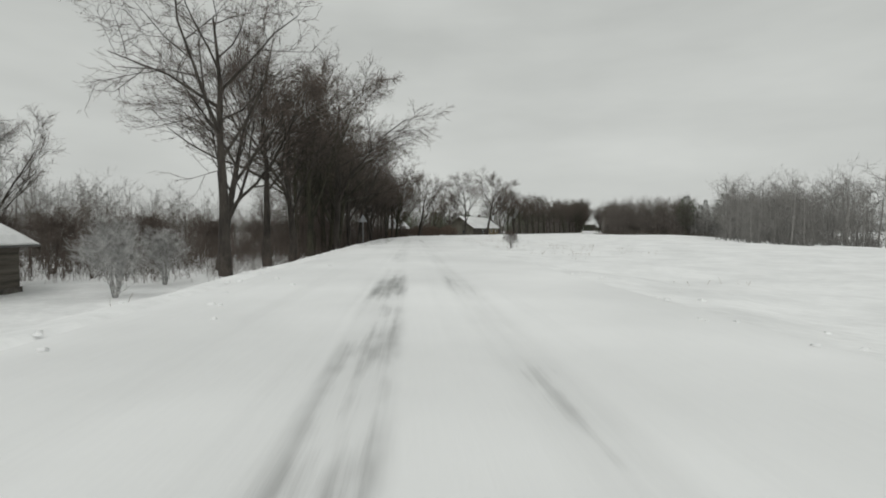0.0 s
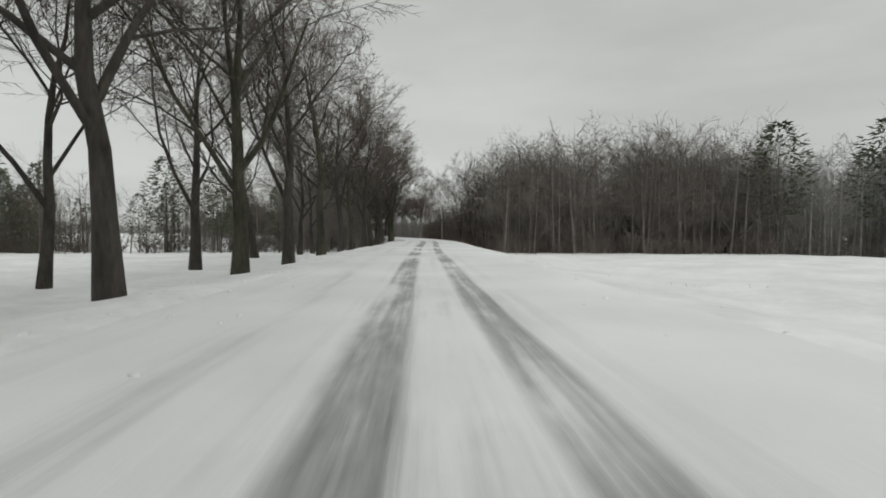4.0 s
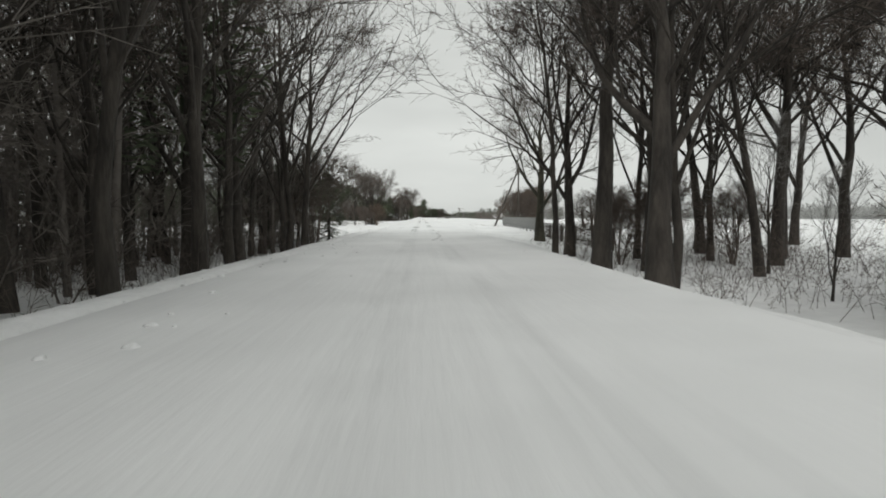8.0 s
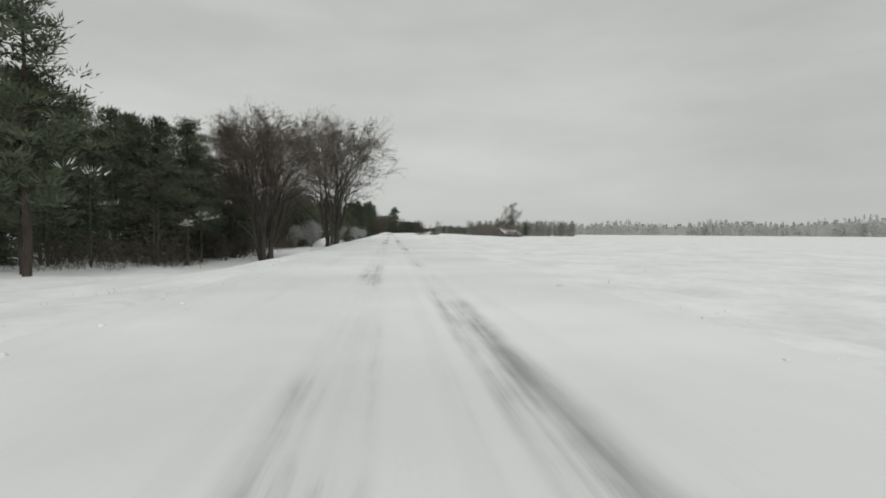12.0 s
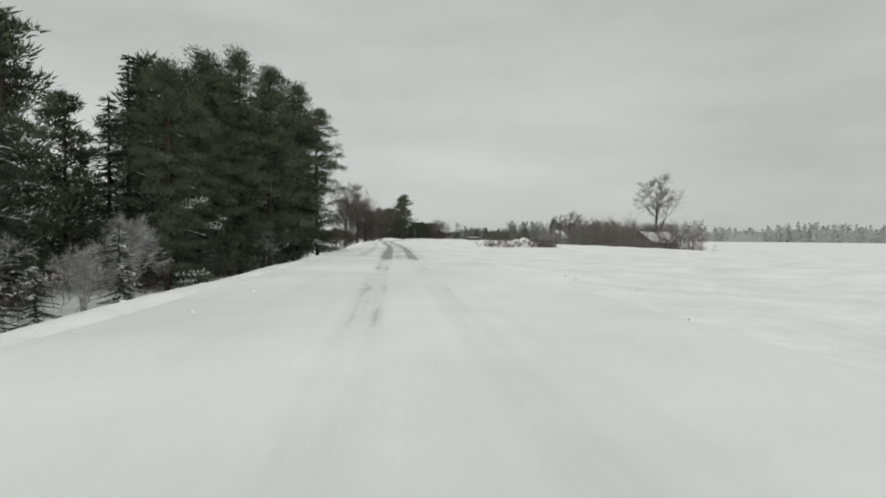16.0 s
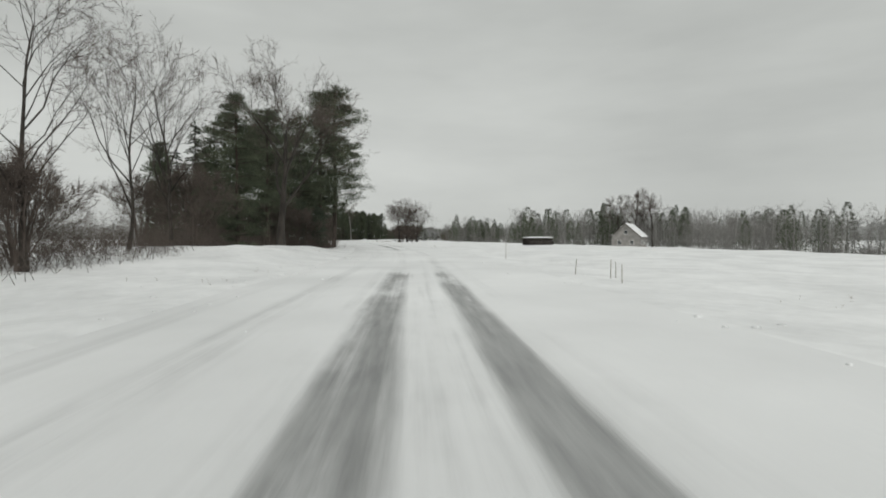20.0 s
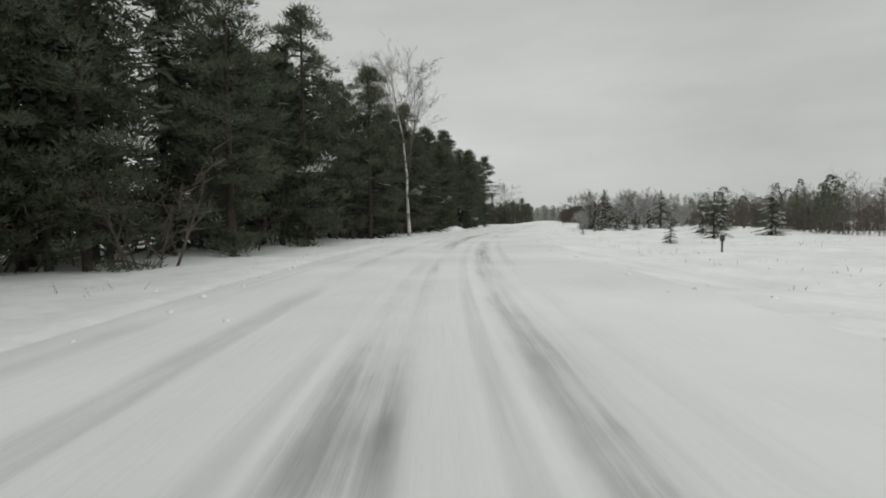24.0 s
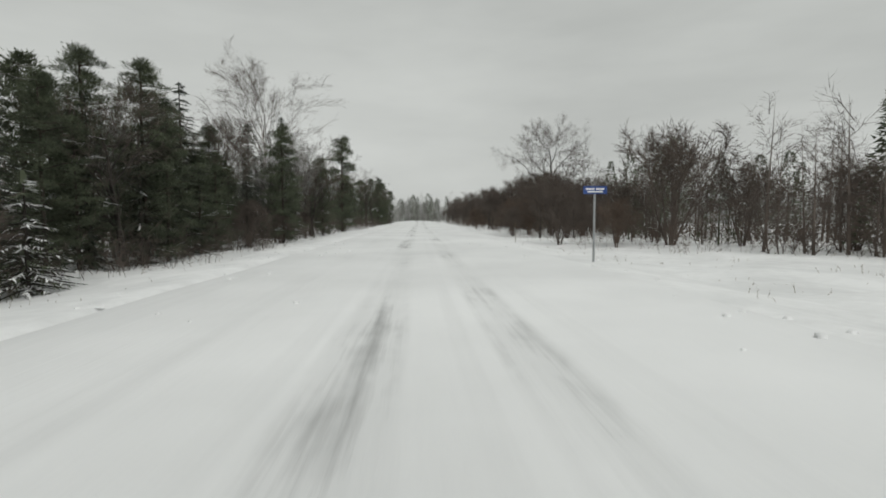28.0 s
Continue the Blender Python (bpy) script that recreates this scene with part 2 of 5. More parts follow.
def pine_tree(seed, height, clear, r, crown_w, clumps, per, size=.42, snow=0.0):
    """Scots pine: tall stem, irregular boughs, tufted needle clumps."""
    R = random.Random(seed)
    wood, leaf, white = Solid(), Solid(), Solid()
    pts, radii = [], []
    p = Vector((0, 0, 0))
    for i in range(8):
        pts.append(p.copy())
        radii.append(r * (1 - .85 * i / 7) + .02)
        p = p + Vector((R.uniform(-.03, .03) * height / 7, R.uniform(-.03, .03) * height / 7, height * .97 / 7))
    wood.tube(pts, radii, 7)
    for k in range(clumps):
        q = clear + (1 - clear) * ((k + R.random()) / clumps)
        i = min(int(q * 7), 6)
        b = pts[i].lerp(pts[i + 1], q * 7 - i)
        rel = (q - clear) / (1 - clear)
        reach = crown_w * (math.sin(math.pi * min(1, .22 + .78 * rel)) ** .7 * .9 + .12) * R.uniform(.45, 1.1)
        a = R.uniform(0, 6.28)
        e = b + Vector((math.cos(a) * reach, math.sin(a) * reach, R.uniform(-.12, .30) * reach))
        if k % 2 == 0:
            wood.tube([b, b.lerp(e, .55) + Vector((0, 0, .06 * reach)), e], [.05, .035, .012], 3)
        laden = R.random() < snow
        for m in range(3):
            c = b.lerp(e, .5 + .25 * m) + Vector((R.gauss(0, .2), R.gauss(0, .2), R.gauss(0, .1)))
            rad = R.uniform(.35, .7) * crown_w * .32
            for j in range(per):
                v = Vector((R.gauss(0, 1), R.gauss(0, 1), R.gauss(.15, .5)))
                o = c + v * rad * .5
                d = (v.normalized() * .8 + Vector((0, 0, .45))).normalized() * size * R.uniform(.6, 1.2)
                w = Vector((R.uniform(-1, 1), R.uniform(-1, 1), R.uniform(-1, 1))).cross(d).normalized() * size * .10
                (white if laden and v.z > .1 and R.random() < .6 else leaf).blade(o, d, w)
    return wood, leaf, white


def spruce_tree(seed, height, r, base_w, layers, arms, per, size=.4, snow=0.0, start=.06):
    """Spruce: drooping whorls of boughs, narrow tip."""
    R = random.Random(seed)
    wood, leaf, white = Solid(), Solid(), Solid()
    wood.tube([Vector((0, 0, 0)), Vector((0, 0, height * .5)), Vector((0, 0, height * .98))], [r, r * .6, .012], 6)
    for k in range(layers):
        q = start + (1 - start) * k / layers
        reach0 = base_w * (1 - q) ** .85 + .12
        for a in range(max(4, int(arms * (1 - .5 * q)))):
            reach = reach0 * R.uniform(.7, 1.15)
            an = R.uniform(0, 6.28)
            z = height * (q + R.uniform(-.4, .4) / layers)
            out = Vector((math.cos(an), math.sin(an), 0))
            side = Vector((-out.y, out.x, 0))
            b = Vector((0, 0, z))
            e = b + out * reach + Vector((0, 0, -.28 * reach + .05))
            if q < .8:
                wood.tube([b, e], [.03, .008], 3)
            m = max(4, int(per * (1 - .6 * q)))
            laden = R.random() < snow
            for j in range(m):
                g = (j + R.random()) / m
                o = b.lerp(e, g)
                sg = 1 if j % 2 else -1
                d = (out * .6 + side * sg * R.uniform(.3, 1) + Vector((0, 0, R.uniform(-.6, .1)))).normalized() * size * (1.25 - .6 * g) * R.uniform(.7, 1.2)
                w = (Vector((0, 0, 1)).cross(d).normalized() + Vector((0, 0, R.uniform(-.6, .6)))) * size * .12
                if laden and R.random() < .62:
                    white.blade(o + Vector((0, 0, .035)), d, w)
                else:
                    leaf.blade(o, d, w)
    for j in range(14):
        leaf.blade(Vector((0, 0, height * R.uniform(.9, .97))), Vector((R.uniform(-.3, .3), R.uniform(-.3, .3), 1)).normalized() * size * .8, Vector((.05, .03, 0)))
    return wood, leaf, white


KINDS = {}


def grown(kind, seed):
    """The meshes (part name, mesh, label) of one variant of a kind, built once."""
    key = (kind, seed)
    if key in KINDS:
        return KINDS[key]
    if kind in ("linden", "old"):
        w, t = bare_tree(seed, 12, .25, .21, 10, (0, 6, 7, 8), .9, .055, .55, .0095)
        got = [("trunk", w.mesh("trunk", BARK if kind == "linden" else MOSS, True)), ("crown", t.mesh("crown", TWIG))]
    elif kind == "bigold":
        w, t = bare_tree(seed, 14, .22, .34, 11, (0, 6, 7, 7), .95, .03, .62, .011)
        got = [("trunk", w.mesh("trunk", MOSS, True)), ("crown", t.mesh("crown", TWIG))]
    elif kind == "manystem":
        w, t = bare_tree(seed, 14, .26, .62, 6, (0, 5, 6, 6), .95, .03, .6, .010, stems=4)
        got = [("trunk", w.mesh("trunk", MOSS, True)), ("crown", t.mesh("crown", TWIG))]
    elif kind == "lofty":
        w, t = bare_tree(seed, 15, .44, .25, 12, (0, 6, 6, 7), 1.1, .02, .55, .0095)
        got = [("trunk", w.mesh("trunk", BARK, True)), ("crown", t.mesh("crown", TWIG))]
    elif kind == "oval":
        w, t = bare_tree(seed, 10, .12, .24, 12, (0, 5, 6, 7), .8, .05, .45, .0085, stems=4, open_=.10)
        got = [("trunk", w.mesh("trunk", BARK, True)), ("crown", t.mesh("crown", TWIG))]
    elif kind == "denseconifer":
        w, t, n = pine_tree(seed, 4, .02, .07, .95, 80, 60, .13, .01)
        got = [("trunk", w.mesh("trunk", BARK, True)), ("crown", leafy(t, n, NEEDLE_DARK))]
    elif kind == "vase":
        w, t = bare_tree(seed, 10, .20, .20, 5, (0, 5, 6, 6), .7, .10, .5, .0085, stems=5)
        got = [("trunk", w.mesh("trunk", BARK, True)), ("crown", t.mesh("crown", TWIG))]
    elif kind == "pole":
        w, t = bare_tree(seed, 14, .22, .13, 15, (0, 4, 4, 6), .8, .07, .55, .0095, lean=.03)
        got = [("trunk", w.mesh("trunk", BARK, True)), ("crown", t.mesh("crown", TWIG))]
    elif kind == "young":
        w, t = bare_tree(seed, 7, .12, .06, 10, (0, 4, 4, 5), .7, .12, .42, .008, lean=.04)
        got = [("trunk", w.mesh("trunk", BARK, True)), ("crown", t.mesh("crown", TWIG_GREY_AND_HAZE))]
    elif kind == "birch":
        w, t = bare_tree(seed, 15, .36, .13, 16, (0, 4, 6, 7), .62, .0, .6, .0085, lean=.02, dark=True)
        got = [("trunk", w.mesh("trunk", BIRCH, True)), ("crown", t.mesh("crown", TWIG))]
    elif kind in ("bush", "redbush", "frostbush"):
        w, t = bare_tree(seed, 3.2, .05, .05, 5, (0, 3, 4, 6), .8, .07, .36, .0075, stems=7)
        mat = {"bush": TWIG, "redbush": TWIG_RED, "frostbush": TWIG_FROST}[kind]
        got = [("stem", w.mesh("stem", mat, True)), ("crown", t.mesh("crown", mat))]
    elif kind == "apple":
        w, t = bare_tree(seed, 4.5, .30, .16, 7, (0, 5, 5, 6), .95, .02, .34, .012)
        got = [("trunk", w.mesh("trunk", BARK, True)), ("crown", t.mesh("crown", TWIG_FROST))]
    elif kind in ("pine", "pinefar"):
        w, t, n = pine_tree(seed, 13, .26, .17, 2.9, 96, 120 if kind == "pine" else 24, .19 if kind == "pine" else .42, .015)
        got = [("trunk", w.mesh("trunk", PINEBARK, True)), ("crown", leafy(t, n, NEEDLE))]
    elif kind in ("fullpine", "fullpinefar"):
        w, t, n = pine_tree(seed, 12, .03, .13, 2.2, 100, 96 if kind == "fullpine" else 24, .19 if kind == "fullpine" else .42, .02 if kind == "fullpine" else .05)
        got = [("trunk", w.mesh("trunk", PINEBARK, True)), ("crown", leafy(t, n, NEEDLE))]
    elif kind in ("spruce", "sprucefar"):
        w, t, n = spruce_tree(seed, 10, .16, 2.3, 22, 14, 64 if kind == "spruce" else 20, .21 if kind == "spruce" else .44, .04)
        got = [("trunk", w.mesh("trunk", BARK, True)), ("crown", leafy(t, n, NEEDLE_DARK))]
    else:  # snowpine: a small conifer under snow
        w, t, n = spruce_tree(seed, 3.0, .06, 1.05, 11, 12, 20, .22, .55)
        got = [("trunk", w.mesh("trunk", BARK, True)), ("crown", leafy(t, n, NEEDLE))]
    KINDS[key] = got
    return got


NATURAL = {"oval": 10, "denseconifer": 4, "manystem": 14, "lofty": 15, "linden": 12, "old": 12, "bigold": 14, "vase": 10, "pole": 14, "young": 7, "birch": 15, "bush": 3.2, "redbush": 3.2, "frostbush": 3.2,
           "apple": 4.5, "pine": 13, "fullpine": 12, "spruce": 10, "snowpine": 3.0}
LOOKS = {"oval": ("bare_tree", "leafless tree with close upright stems and oval crown", "tree", 2),
         "denseconifer": ("young_conifer", "dense dark green young conifer standing in snow", "tree", 2),
         "manystem": ("old_tree", "old mossy leafless tree with several thick stems", "tree", 1),
         "lofty": ("bare_tree", "tall leafless tree with long clear trunk and high crown", "tree", 2),
         "linden": ("bare_tree", "leafless roadside tree with dark bark and spreading boughs", "tree", 4),
         "old": ("bare_tree", "old leafless tree with mossy trunk and wide boughs", "tree", 3),
         "bigold": ("old_tree", "thick old leafless tree with mossy furrowed trunk", "tree", 2),
         "vase": ("bare_tree", "leafless tree with several upright stems from one base", "tree", 3),
         "pole": ("forest_tree", "tall slender leafless forest tree with dark stem", "tree", 4),
         "young": ("young_tree", "thin young leafless tree with grey twigs", "tree", 2),
         "birch": ("birch", "tall bare birch with white black-flecked bark", "tree", 2),
         "bush": ("bush", "dense leafless grey-brown bush at the roadside", "bush", 3),
         "redbush": ("bush", "dense leafless reddish-brown bush", "bush", 2),
         "frostbush": ("frosted_bush", "bare bush with snow lying along bent branches", "bush", 2),
         "apple": ("apple_tree", "small gnarled garden tree dusted with snow", "tree", 2),
         "pine": ("pine", "tall pine with bare lower stem and dark green crown", "tree", 4),
         "fullpine": ("pine", "dark green pine needled nearly to the ground", "tree", 4),
         "spruce": ("spruce", "dark pointed spruce with a little snow on its boughs", "tree", 3),
         "snowpine": ("young_conifer", "small young conifer laden with snow", "tree", 2)}
PR = random.Random(11)


def plant(kind, s, u, height, seed=None, turn=None, group="", lean=0.0):
    """One tree or bush, standing on the ground."""
    name, label, cat, variants = LOOKS[kind]
    seed = PR.randrange(variants) if seed is None else seed % variants
    turn = PR.uniform(0, 360) if turn is None else turn
    k = height / NATURAL[kind]
    e = empty(name, at(s, u, turn, .08 * k, k) @ Matrix.Rotation(lean, 4, "X"), label, cat, group)
    if kind in ("pine", "fullpine", "spruce") and abs(u) > 11.5:
        kind += "far"
    for nm, me in grown(kind, seed + 1):
        part(nm, me, None, e)
    return e


def belt(kinds, s0, s1, u0, u1, count, lo, hi, seed, group="", gap=1.6):
    """Trees strewn over a stretch; kinds is a list to draw from."""
    R = random.Random(seed)
    got, tries = [], 0
    while len(got) < count and tries < count * 30:
        tries += 1
        s, u = R.uniform(s0, s1), R.uniform(u0, u1)
        if all((s - a) ** 2 + (u - b) ** 2 > gap * gap for a, b in got):
            got.append((s, u))
            plant(R.choice(kinds), s, u, R.uniform(lo, hi), R.randrange(8), R.uniform(0, 360), group)


def brush(name, s0, s1, u0, u1, count, lo, hi, mat, seed, label, category="undergrowth", r=.008, lean=.42):
    """Uncountable thin stems as one thing."""
    R = random.Random(seed)
    so = Solid()
    i = 0
    while i < count:
        s, u = R.uniform(s0, s1), R.uniform(u0, u1)
        big = R.uniform(.45, 1)
        for c in range(R.randint(2, 9)):
            i += 1
            s2, u2 = s + R.gauss(0, .5), u + R.gauss(0, .5)
            x, y = plan(s2, u2)
            b = Vector((x, y, float(land(s2, u2)) - .05))
            h = (lo + (hi - lo) * R.random()) * big
            d = Vector((R.gauss(0, lean), R.gauss(0, lean), 1)).normalized() * h
            if hi <= .8:
                so.spike(b, d, r)
                for k in range(2):
                    so.twig(b + d * R.uniform(.3, .8), turned(d.normalized(), R.uniform(.3, .9), R.uniform(0, 6.28)) * h * .3, r * .7)
                continue
            m = b + d * .5
            d2 = (d.normalized() + Vector((R.gauss(0, .4), R.gauss(0, .4), 0))).normalized() * h * .55
            so.spike(b, d * .62, r)
            so.spike(m, d2, r * .7)
            for k in range(6):
                q = b + d * R.uniform(.15, .5) if k % 2 else m + d2 * R.uniform(.1, .9)
                e = Vector((R.gauss(0, .8), R.gauss(0, .8), R.uniform(.05, 1))).normalized() * h * R.uniform(.15, .38)
                so.twig(q, e, r * .7)
                so.twig(q + e * .45, turned(e.normalized(), .8, R.uniform(0, 6.28)) * e.length * .7, r * .6)
    ob = new(name, so.mesh(name, mat))
    return tagged(ob, label, category, "", "stuff")


SMALL = []


def small_trees():
    """A few light bare trees and conifers, as arrays, for stands far off."""
    if not SMALL:
        for k in range(4):
            R = random.Random(900 + k)
            so = Solid()
            so.spike(Vector((0, 0, 0)), Vector((R.gauss(0, .03), R.gauss(0, .03), .93)), .009)
            for j in range(15):
                q = .06 + .76 * (j + R.random()) / 15
                a = R.uniform(0, 6.28)
                ln = R.uniform(.20, .36) * (1.15 - .7 * q)
                d = Vector((math.cos(a) * .7, math.sin(a) * .7, R.uniform(.5, 1.4))).normalized() * ln
                o = Vector((0, 0, q))
                so.twig(o, d, .0022)
                for m in range(13):
                    g = R.uniform(.15, 1)
                    e = turned(d.normalized(), R.uniform(.3, 1.0), R.uniform(0, 6.28)) * ln * R.uniform(.25, .6)
                    so.twig(o + d * g, e, .0011)
                    so.twig(o + d * g + e * .5, turned(e.normalized(), .7, R.uniform(0, 6.28)) * ln * .3, .0009)
            SMALL.append((np.array(so.v), np.array([q for q in so.f])))
        for k in range(4):
            R = random.Random(950 + k)
            so = Solid()
            so.spike(Vector((0, 0, 0)), Vector((0, 0, .96)), .010)
            pineish = k % 2
            for j in range(680):
                q = R.uniform(.30 if pineish else .05, 1)
                a = R.uniform(0, 6.28)
                rr = (.17 * math.sin(math.pi * min(1, .15 + .85 * (q - .3) / .7)) ** .7 if pineish else .20 * (1 - q) ** .8) * R.uniform(.35, 1.1) + .008
                o = Vector((math.cos(a) * rr * .8, math.sin(a) * rr * .8, q))
                d = Vector((math.cos(a) * R.uniform(.2, 1), math.sin(a) * R.uniform(.2, 1), R.uniform(-.5, .6))).normalized() * .034
                so.blade(o, d, Vector((R.uniform(-1, 1), R.uniform(-1, 1), R.uniform(-1, 1))).cross(d).normalized() * .0075)
            SMALL.append((np.array(so.v), np.array([q for q in so.f])))
        for k in range(2):
            R = random.Random(980 + k)
            so = Solid()
            for j in range(8):
                a = R.uniform(0, 6.28)
                o = Vector((math.cos(a), math.sin(a), 0)) * R.uniform(0, .25)
                d = (Vector((math.cos(a) * R.uniform(.1, .5), math.sin(a) * R.uniform(.1, .5), 1))).normalized() * R.uniform(.6, 1)
                so.twig(o, d, .010)
                for m in range(10):
                    g = R.uniform(.1, .95)
                    e = turned(d.normalized(), R.uniform(.3, 1.0), R.uniform(0, 6.28)) * R.uniform(.15, .4)
                    so.twig(o + d * g, e, .006)
                    so.twig(o + d * g + e * .5, turned(e.normalized(), .7, R.uniform(0, 6.28)) * .2, .005)
            SMALL.append((np.array(so.v), np.array([q for q in so.f])))
    return SMALL


def stand(name, places, conifers, mat, leafmat, seed, label, lo, hi, wide=1.0, low=True):
    """Many trees far off as one thing, at the x, y, z places given."""
    R = random.Random(seed)
    V, F, M, n = [], [], [], 0
    kinds = small_trees()
    grow = []
    for x, y, z in places:
        con = R.random() < conifers
        h = R.uniform(lo, hi)
        grow.append((x, y, z, con, kinds[R.randrange(4) + (4 if con else 0)], h))
        if low and R.random() < .7:
            grow.append((x + R.uniform(-1.5, 1.5), y + R.uniform(-1.5, 1.5), z, False, kinds[8 + R.randrange(2)], max(1.2, min(h * .33, 3.2)) * R.uniform(.7, 1.15)))
    for x, y, z, con, (v, f), h in grow:
        a = R.uniform(0, 6.28)
        c, s_ = math.cos(a), math.sin(a)
        w = h * R.uniform(.85, 1.3) * wide
        V.append(np.stack([x + w * (c * v[:, 0] - s_ * v[:, 1]), y + w * (s_ * v[:, 0] + c * v[:, 1]), z + h * v[:, 2]], -1))
        F.append(f + n)
        M.append(np.full(len(f), 1 if con else 0))
        n += len(v)
    V, F, M = np.concatenate(V), np.concatenate(F), np.concatenate(M)
    me = bpy.data.meshes.new(name)
    me.vertices.add(len(V))
    me.vertices.foreach_set("co", V.astype(np.float32).reshape(-1))
    me.loops.add(len(F) * 3)
    me.loops.foreach_set("vertex_index", F.astype(np.int32).reshape(-1))
    me.polygons.add(len(F))
    me.polygons.foreach_set("loop_start", np.arange(0, len(F) * 3, 3, dtype=np.int32))
    me.materials.append(mat)
    me.materials.append(leafmat)
    me.polygons.foreach_set("material_index", M.astype(np.int32))
    me.update(calc_edges=True)
    return tagged(new(name, me), label, "woods", "", "stuff")


def wood_far(name, s0, s1, u0, u1, count, lo, hi, conifers, mat, leafmat, seed, label):
    """A stand of trees over a stretch."""
    R = random.Random(seed + 1)
    places = []
    for i in range(count):
        s, u = R.uniform(s0, s1), R.uniform(u0, u1)
        x, y = plan(s, u)
        places.append((x, y, float(land(s, u)) - .1))
    return stand(name, places, conifers, mat, leafmat, seed, label, lo, hi, 1.25)


# ---- ground and road ----
def sheet(name, ss, us, height, mat):
    """Vertices, faces of a strip over s and u."""
    S, U = np.meshgrid(ss, us, indexing="ij")
    X, Y = plan(S, U)
    Z = height(S, U)
    verts = np.stack([X, Y, Z], -1).reshape(-1, 3)
    a = np.arange(len(ss) - 1)[:, None] * len(us) + np.arange(len(us) - 1)[None, :]
    faces = np.stack([a, a + 1, a + len(us) + 1, a + len(us)], -1).reshape(-1, 4)
    return verts, faces, S.reshape(-1), U.reshape(-1)


def from_arrays(name, verts, faces, mat):
    me = bpy.data.meshes.new(name)
    me.from_pydata(verts.tolist(), [], faces.tolist())
    me.materials.append(mat)
    me.polygons.foreach_set("use_smooth", [True] * len(me.polygons))
    me.update()
    return me


US = np.concatenate([[-70, -58, -48, -40, -34, -29, -25], np.arange(-22, -9, 1.4), np.arange(-8.6, -4.4, .5), [-4.2, -3.9, -3.6, -2.5, 0, 2.2, 3.2, 3.5], np.arange(3.9, 8.6, .5),
                     np.arange(9.5, 23, 1.5), [25, 29, 34, 40, 48, 58, 70]])
SS = np.concatenate([np.arange(-88, -10, 1.5), np.arange(-10, 1070, .6), np.arange(1070, 1400, 1.5)])
gv, gf, _, _ = sheet("ground", SS, US, lambda s, u: land(s, u) - np.where((u > EDGE_L + .3) & (u < EDGE_R - .3), .12, 0), SNOW)
n0 = len(gv)
ring, rf = [], []
for i, q in enumerate((60, 250, 600, 1200, 2400, 4600)):
    for k in range(48):
        ring.append((300 + q * math.cos(k * math.pi / 24), 500 + q * math.sin(k * math.pi / 24), -2.25))
for i in range(5):
    for k in range(48):
        a, b = n0 + i * 48 + k, n0 + i * 48 + (k + 1) % 48
        rf.append((a, b, b + 48, a + 48))
ring.append((300, 500, -2.25))
gme = bpy.data.meshes.new("ground")
gme.from_pydata(gv.tolist() + ring, [], gf.tolist() + rf + [(n0 + k, n0 + len(ring) - 1, n0 + (k + 1) % 48) for k in range(48)])
gme.materials.append(SNOW)
gme.polygons.foreach_set("use_smooth", [True] * len(gme.polygons))
tagged(new("ground", gme), "wide snow-covered fields and verges", "ground", "", "structure")

# how far the wheel tracks are swept bare along s
BARE = [(-90, .2), (0, .36), (9, .33), (15, .12), (40, .12), (43, .36), (50, .34), (54, .08), (88, .06), (104, .12), (109, .6), (122, .75), (150, .8), (165, .5), (195, .7), (210, .75), (216, .2), (228, .06), (330, .15),
        (335, .42), (350, .38), (360, .12), (372, .12), (384, .5), (400, .6), (414, .5), (421, .18), (436, .25), (441, .42), (455, .32), (462, .12), (490, .4),
        (506, .5), (514, .26), (612, .22), (619, .95), (660, 1), (690, .85), (720, .95), (748, .75), (757, .15), (776, .15), (785, .5), (803, .55), (815, .35), (869, .3), (950, .25),
        (964, .25), (968, .4), (985, .36), (992, .25), (1002, .3), (1020, .24), (1045, .28), (1400, .3)]
# how far older tracks show as packed grey snow
PACKED = [(-90, .10), (100, .08), (125, .22), (200, .22), (225, .10), (620, .10), (635, .26), (745, .32), (760, .12), (840, .15), (868, .42), (935, .42), (980, .3), (1000, .12), (1400, .12)]
RU = np.concatenate([np.linspace(-4.3, -2.2, 6), np.linspace(-1.9, 2.1, 21), np.linspace(2.5, 3.9, 5)])


def road_height(s, u):
    rut = np.exp(-((u + .38) / .38) ** 2) + np.exp(-((u - .95) / .33) ** 2) + .5 * np.exp(-((u + 1.75) / .25) ** 2)
    edge = np.clip((np.abs(u - .2 * (u > 0)) - 3.3) / .8, 0, 1)
    return hill(s) + .03 - .035 * rut + .012 * np.sin(s * .9 + u * 2) * np.sin(u * 3.1 + s * .21) - .34 * edge ** 2


rs = np.arange(-88, 1399, .8)
rv, rfc, rS, rU = sheet("road", rs, RU, road_height, SNOW)
ROADMAT = bpy.data.materials.new("snowy_road")
ROADMAT.use_nodes = True
t = ROADMAT.node_tree
pb = t.nodes["Principled BSDF"]
pb.inputs["Roughness"].default_value = .7


def node(kind, **sets):
    n = t.nodes.new(kind)
    for k, v in sets.items():
        n.inputs[k.replace("_", " ")].default_value = v
    return n


def calc(op, a, b=0.0, c=0.0):
    n = t.nodes.new("ShaderNodeMath")
    n.operation = op
    for i, v in enumerate((a, b, c)):
        if isinstance(v, (int, float)):
            n.inputs[i].default_value = v
        else:
            t.links.new(v, n.inputs[i])
    return n.outputs[0]


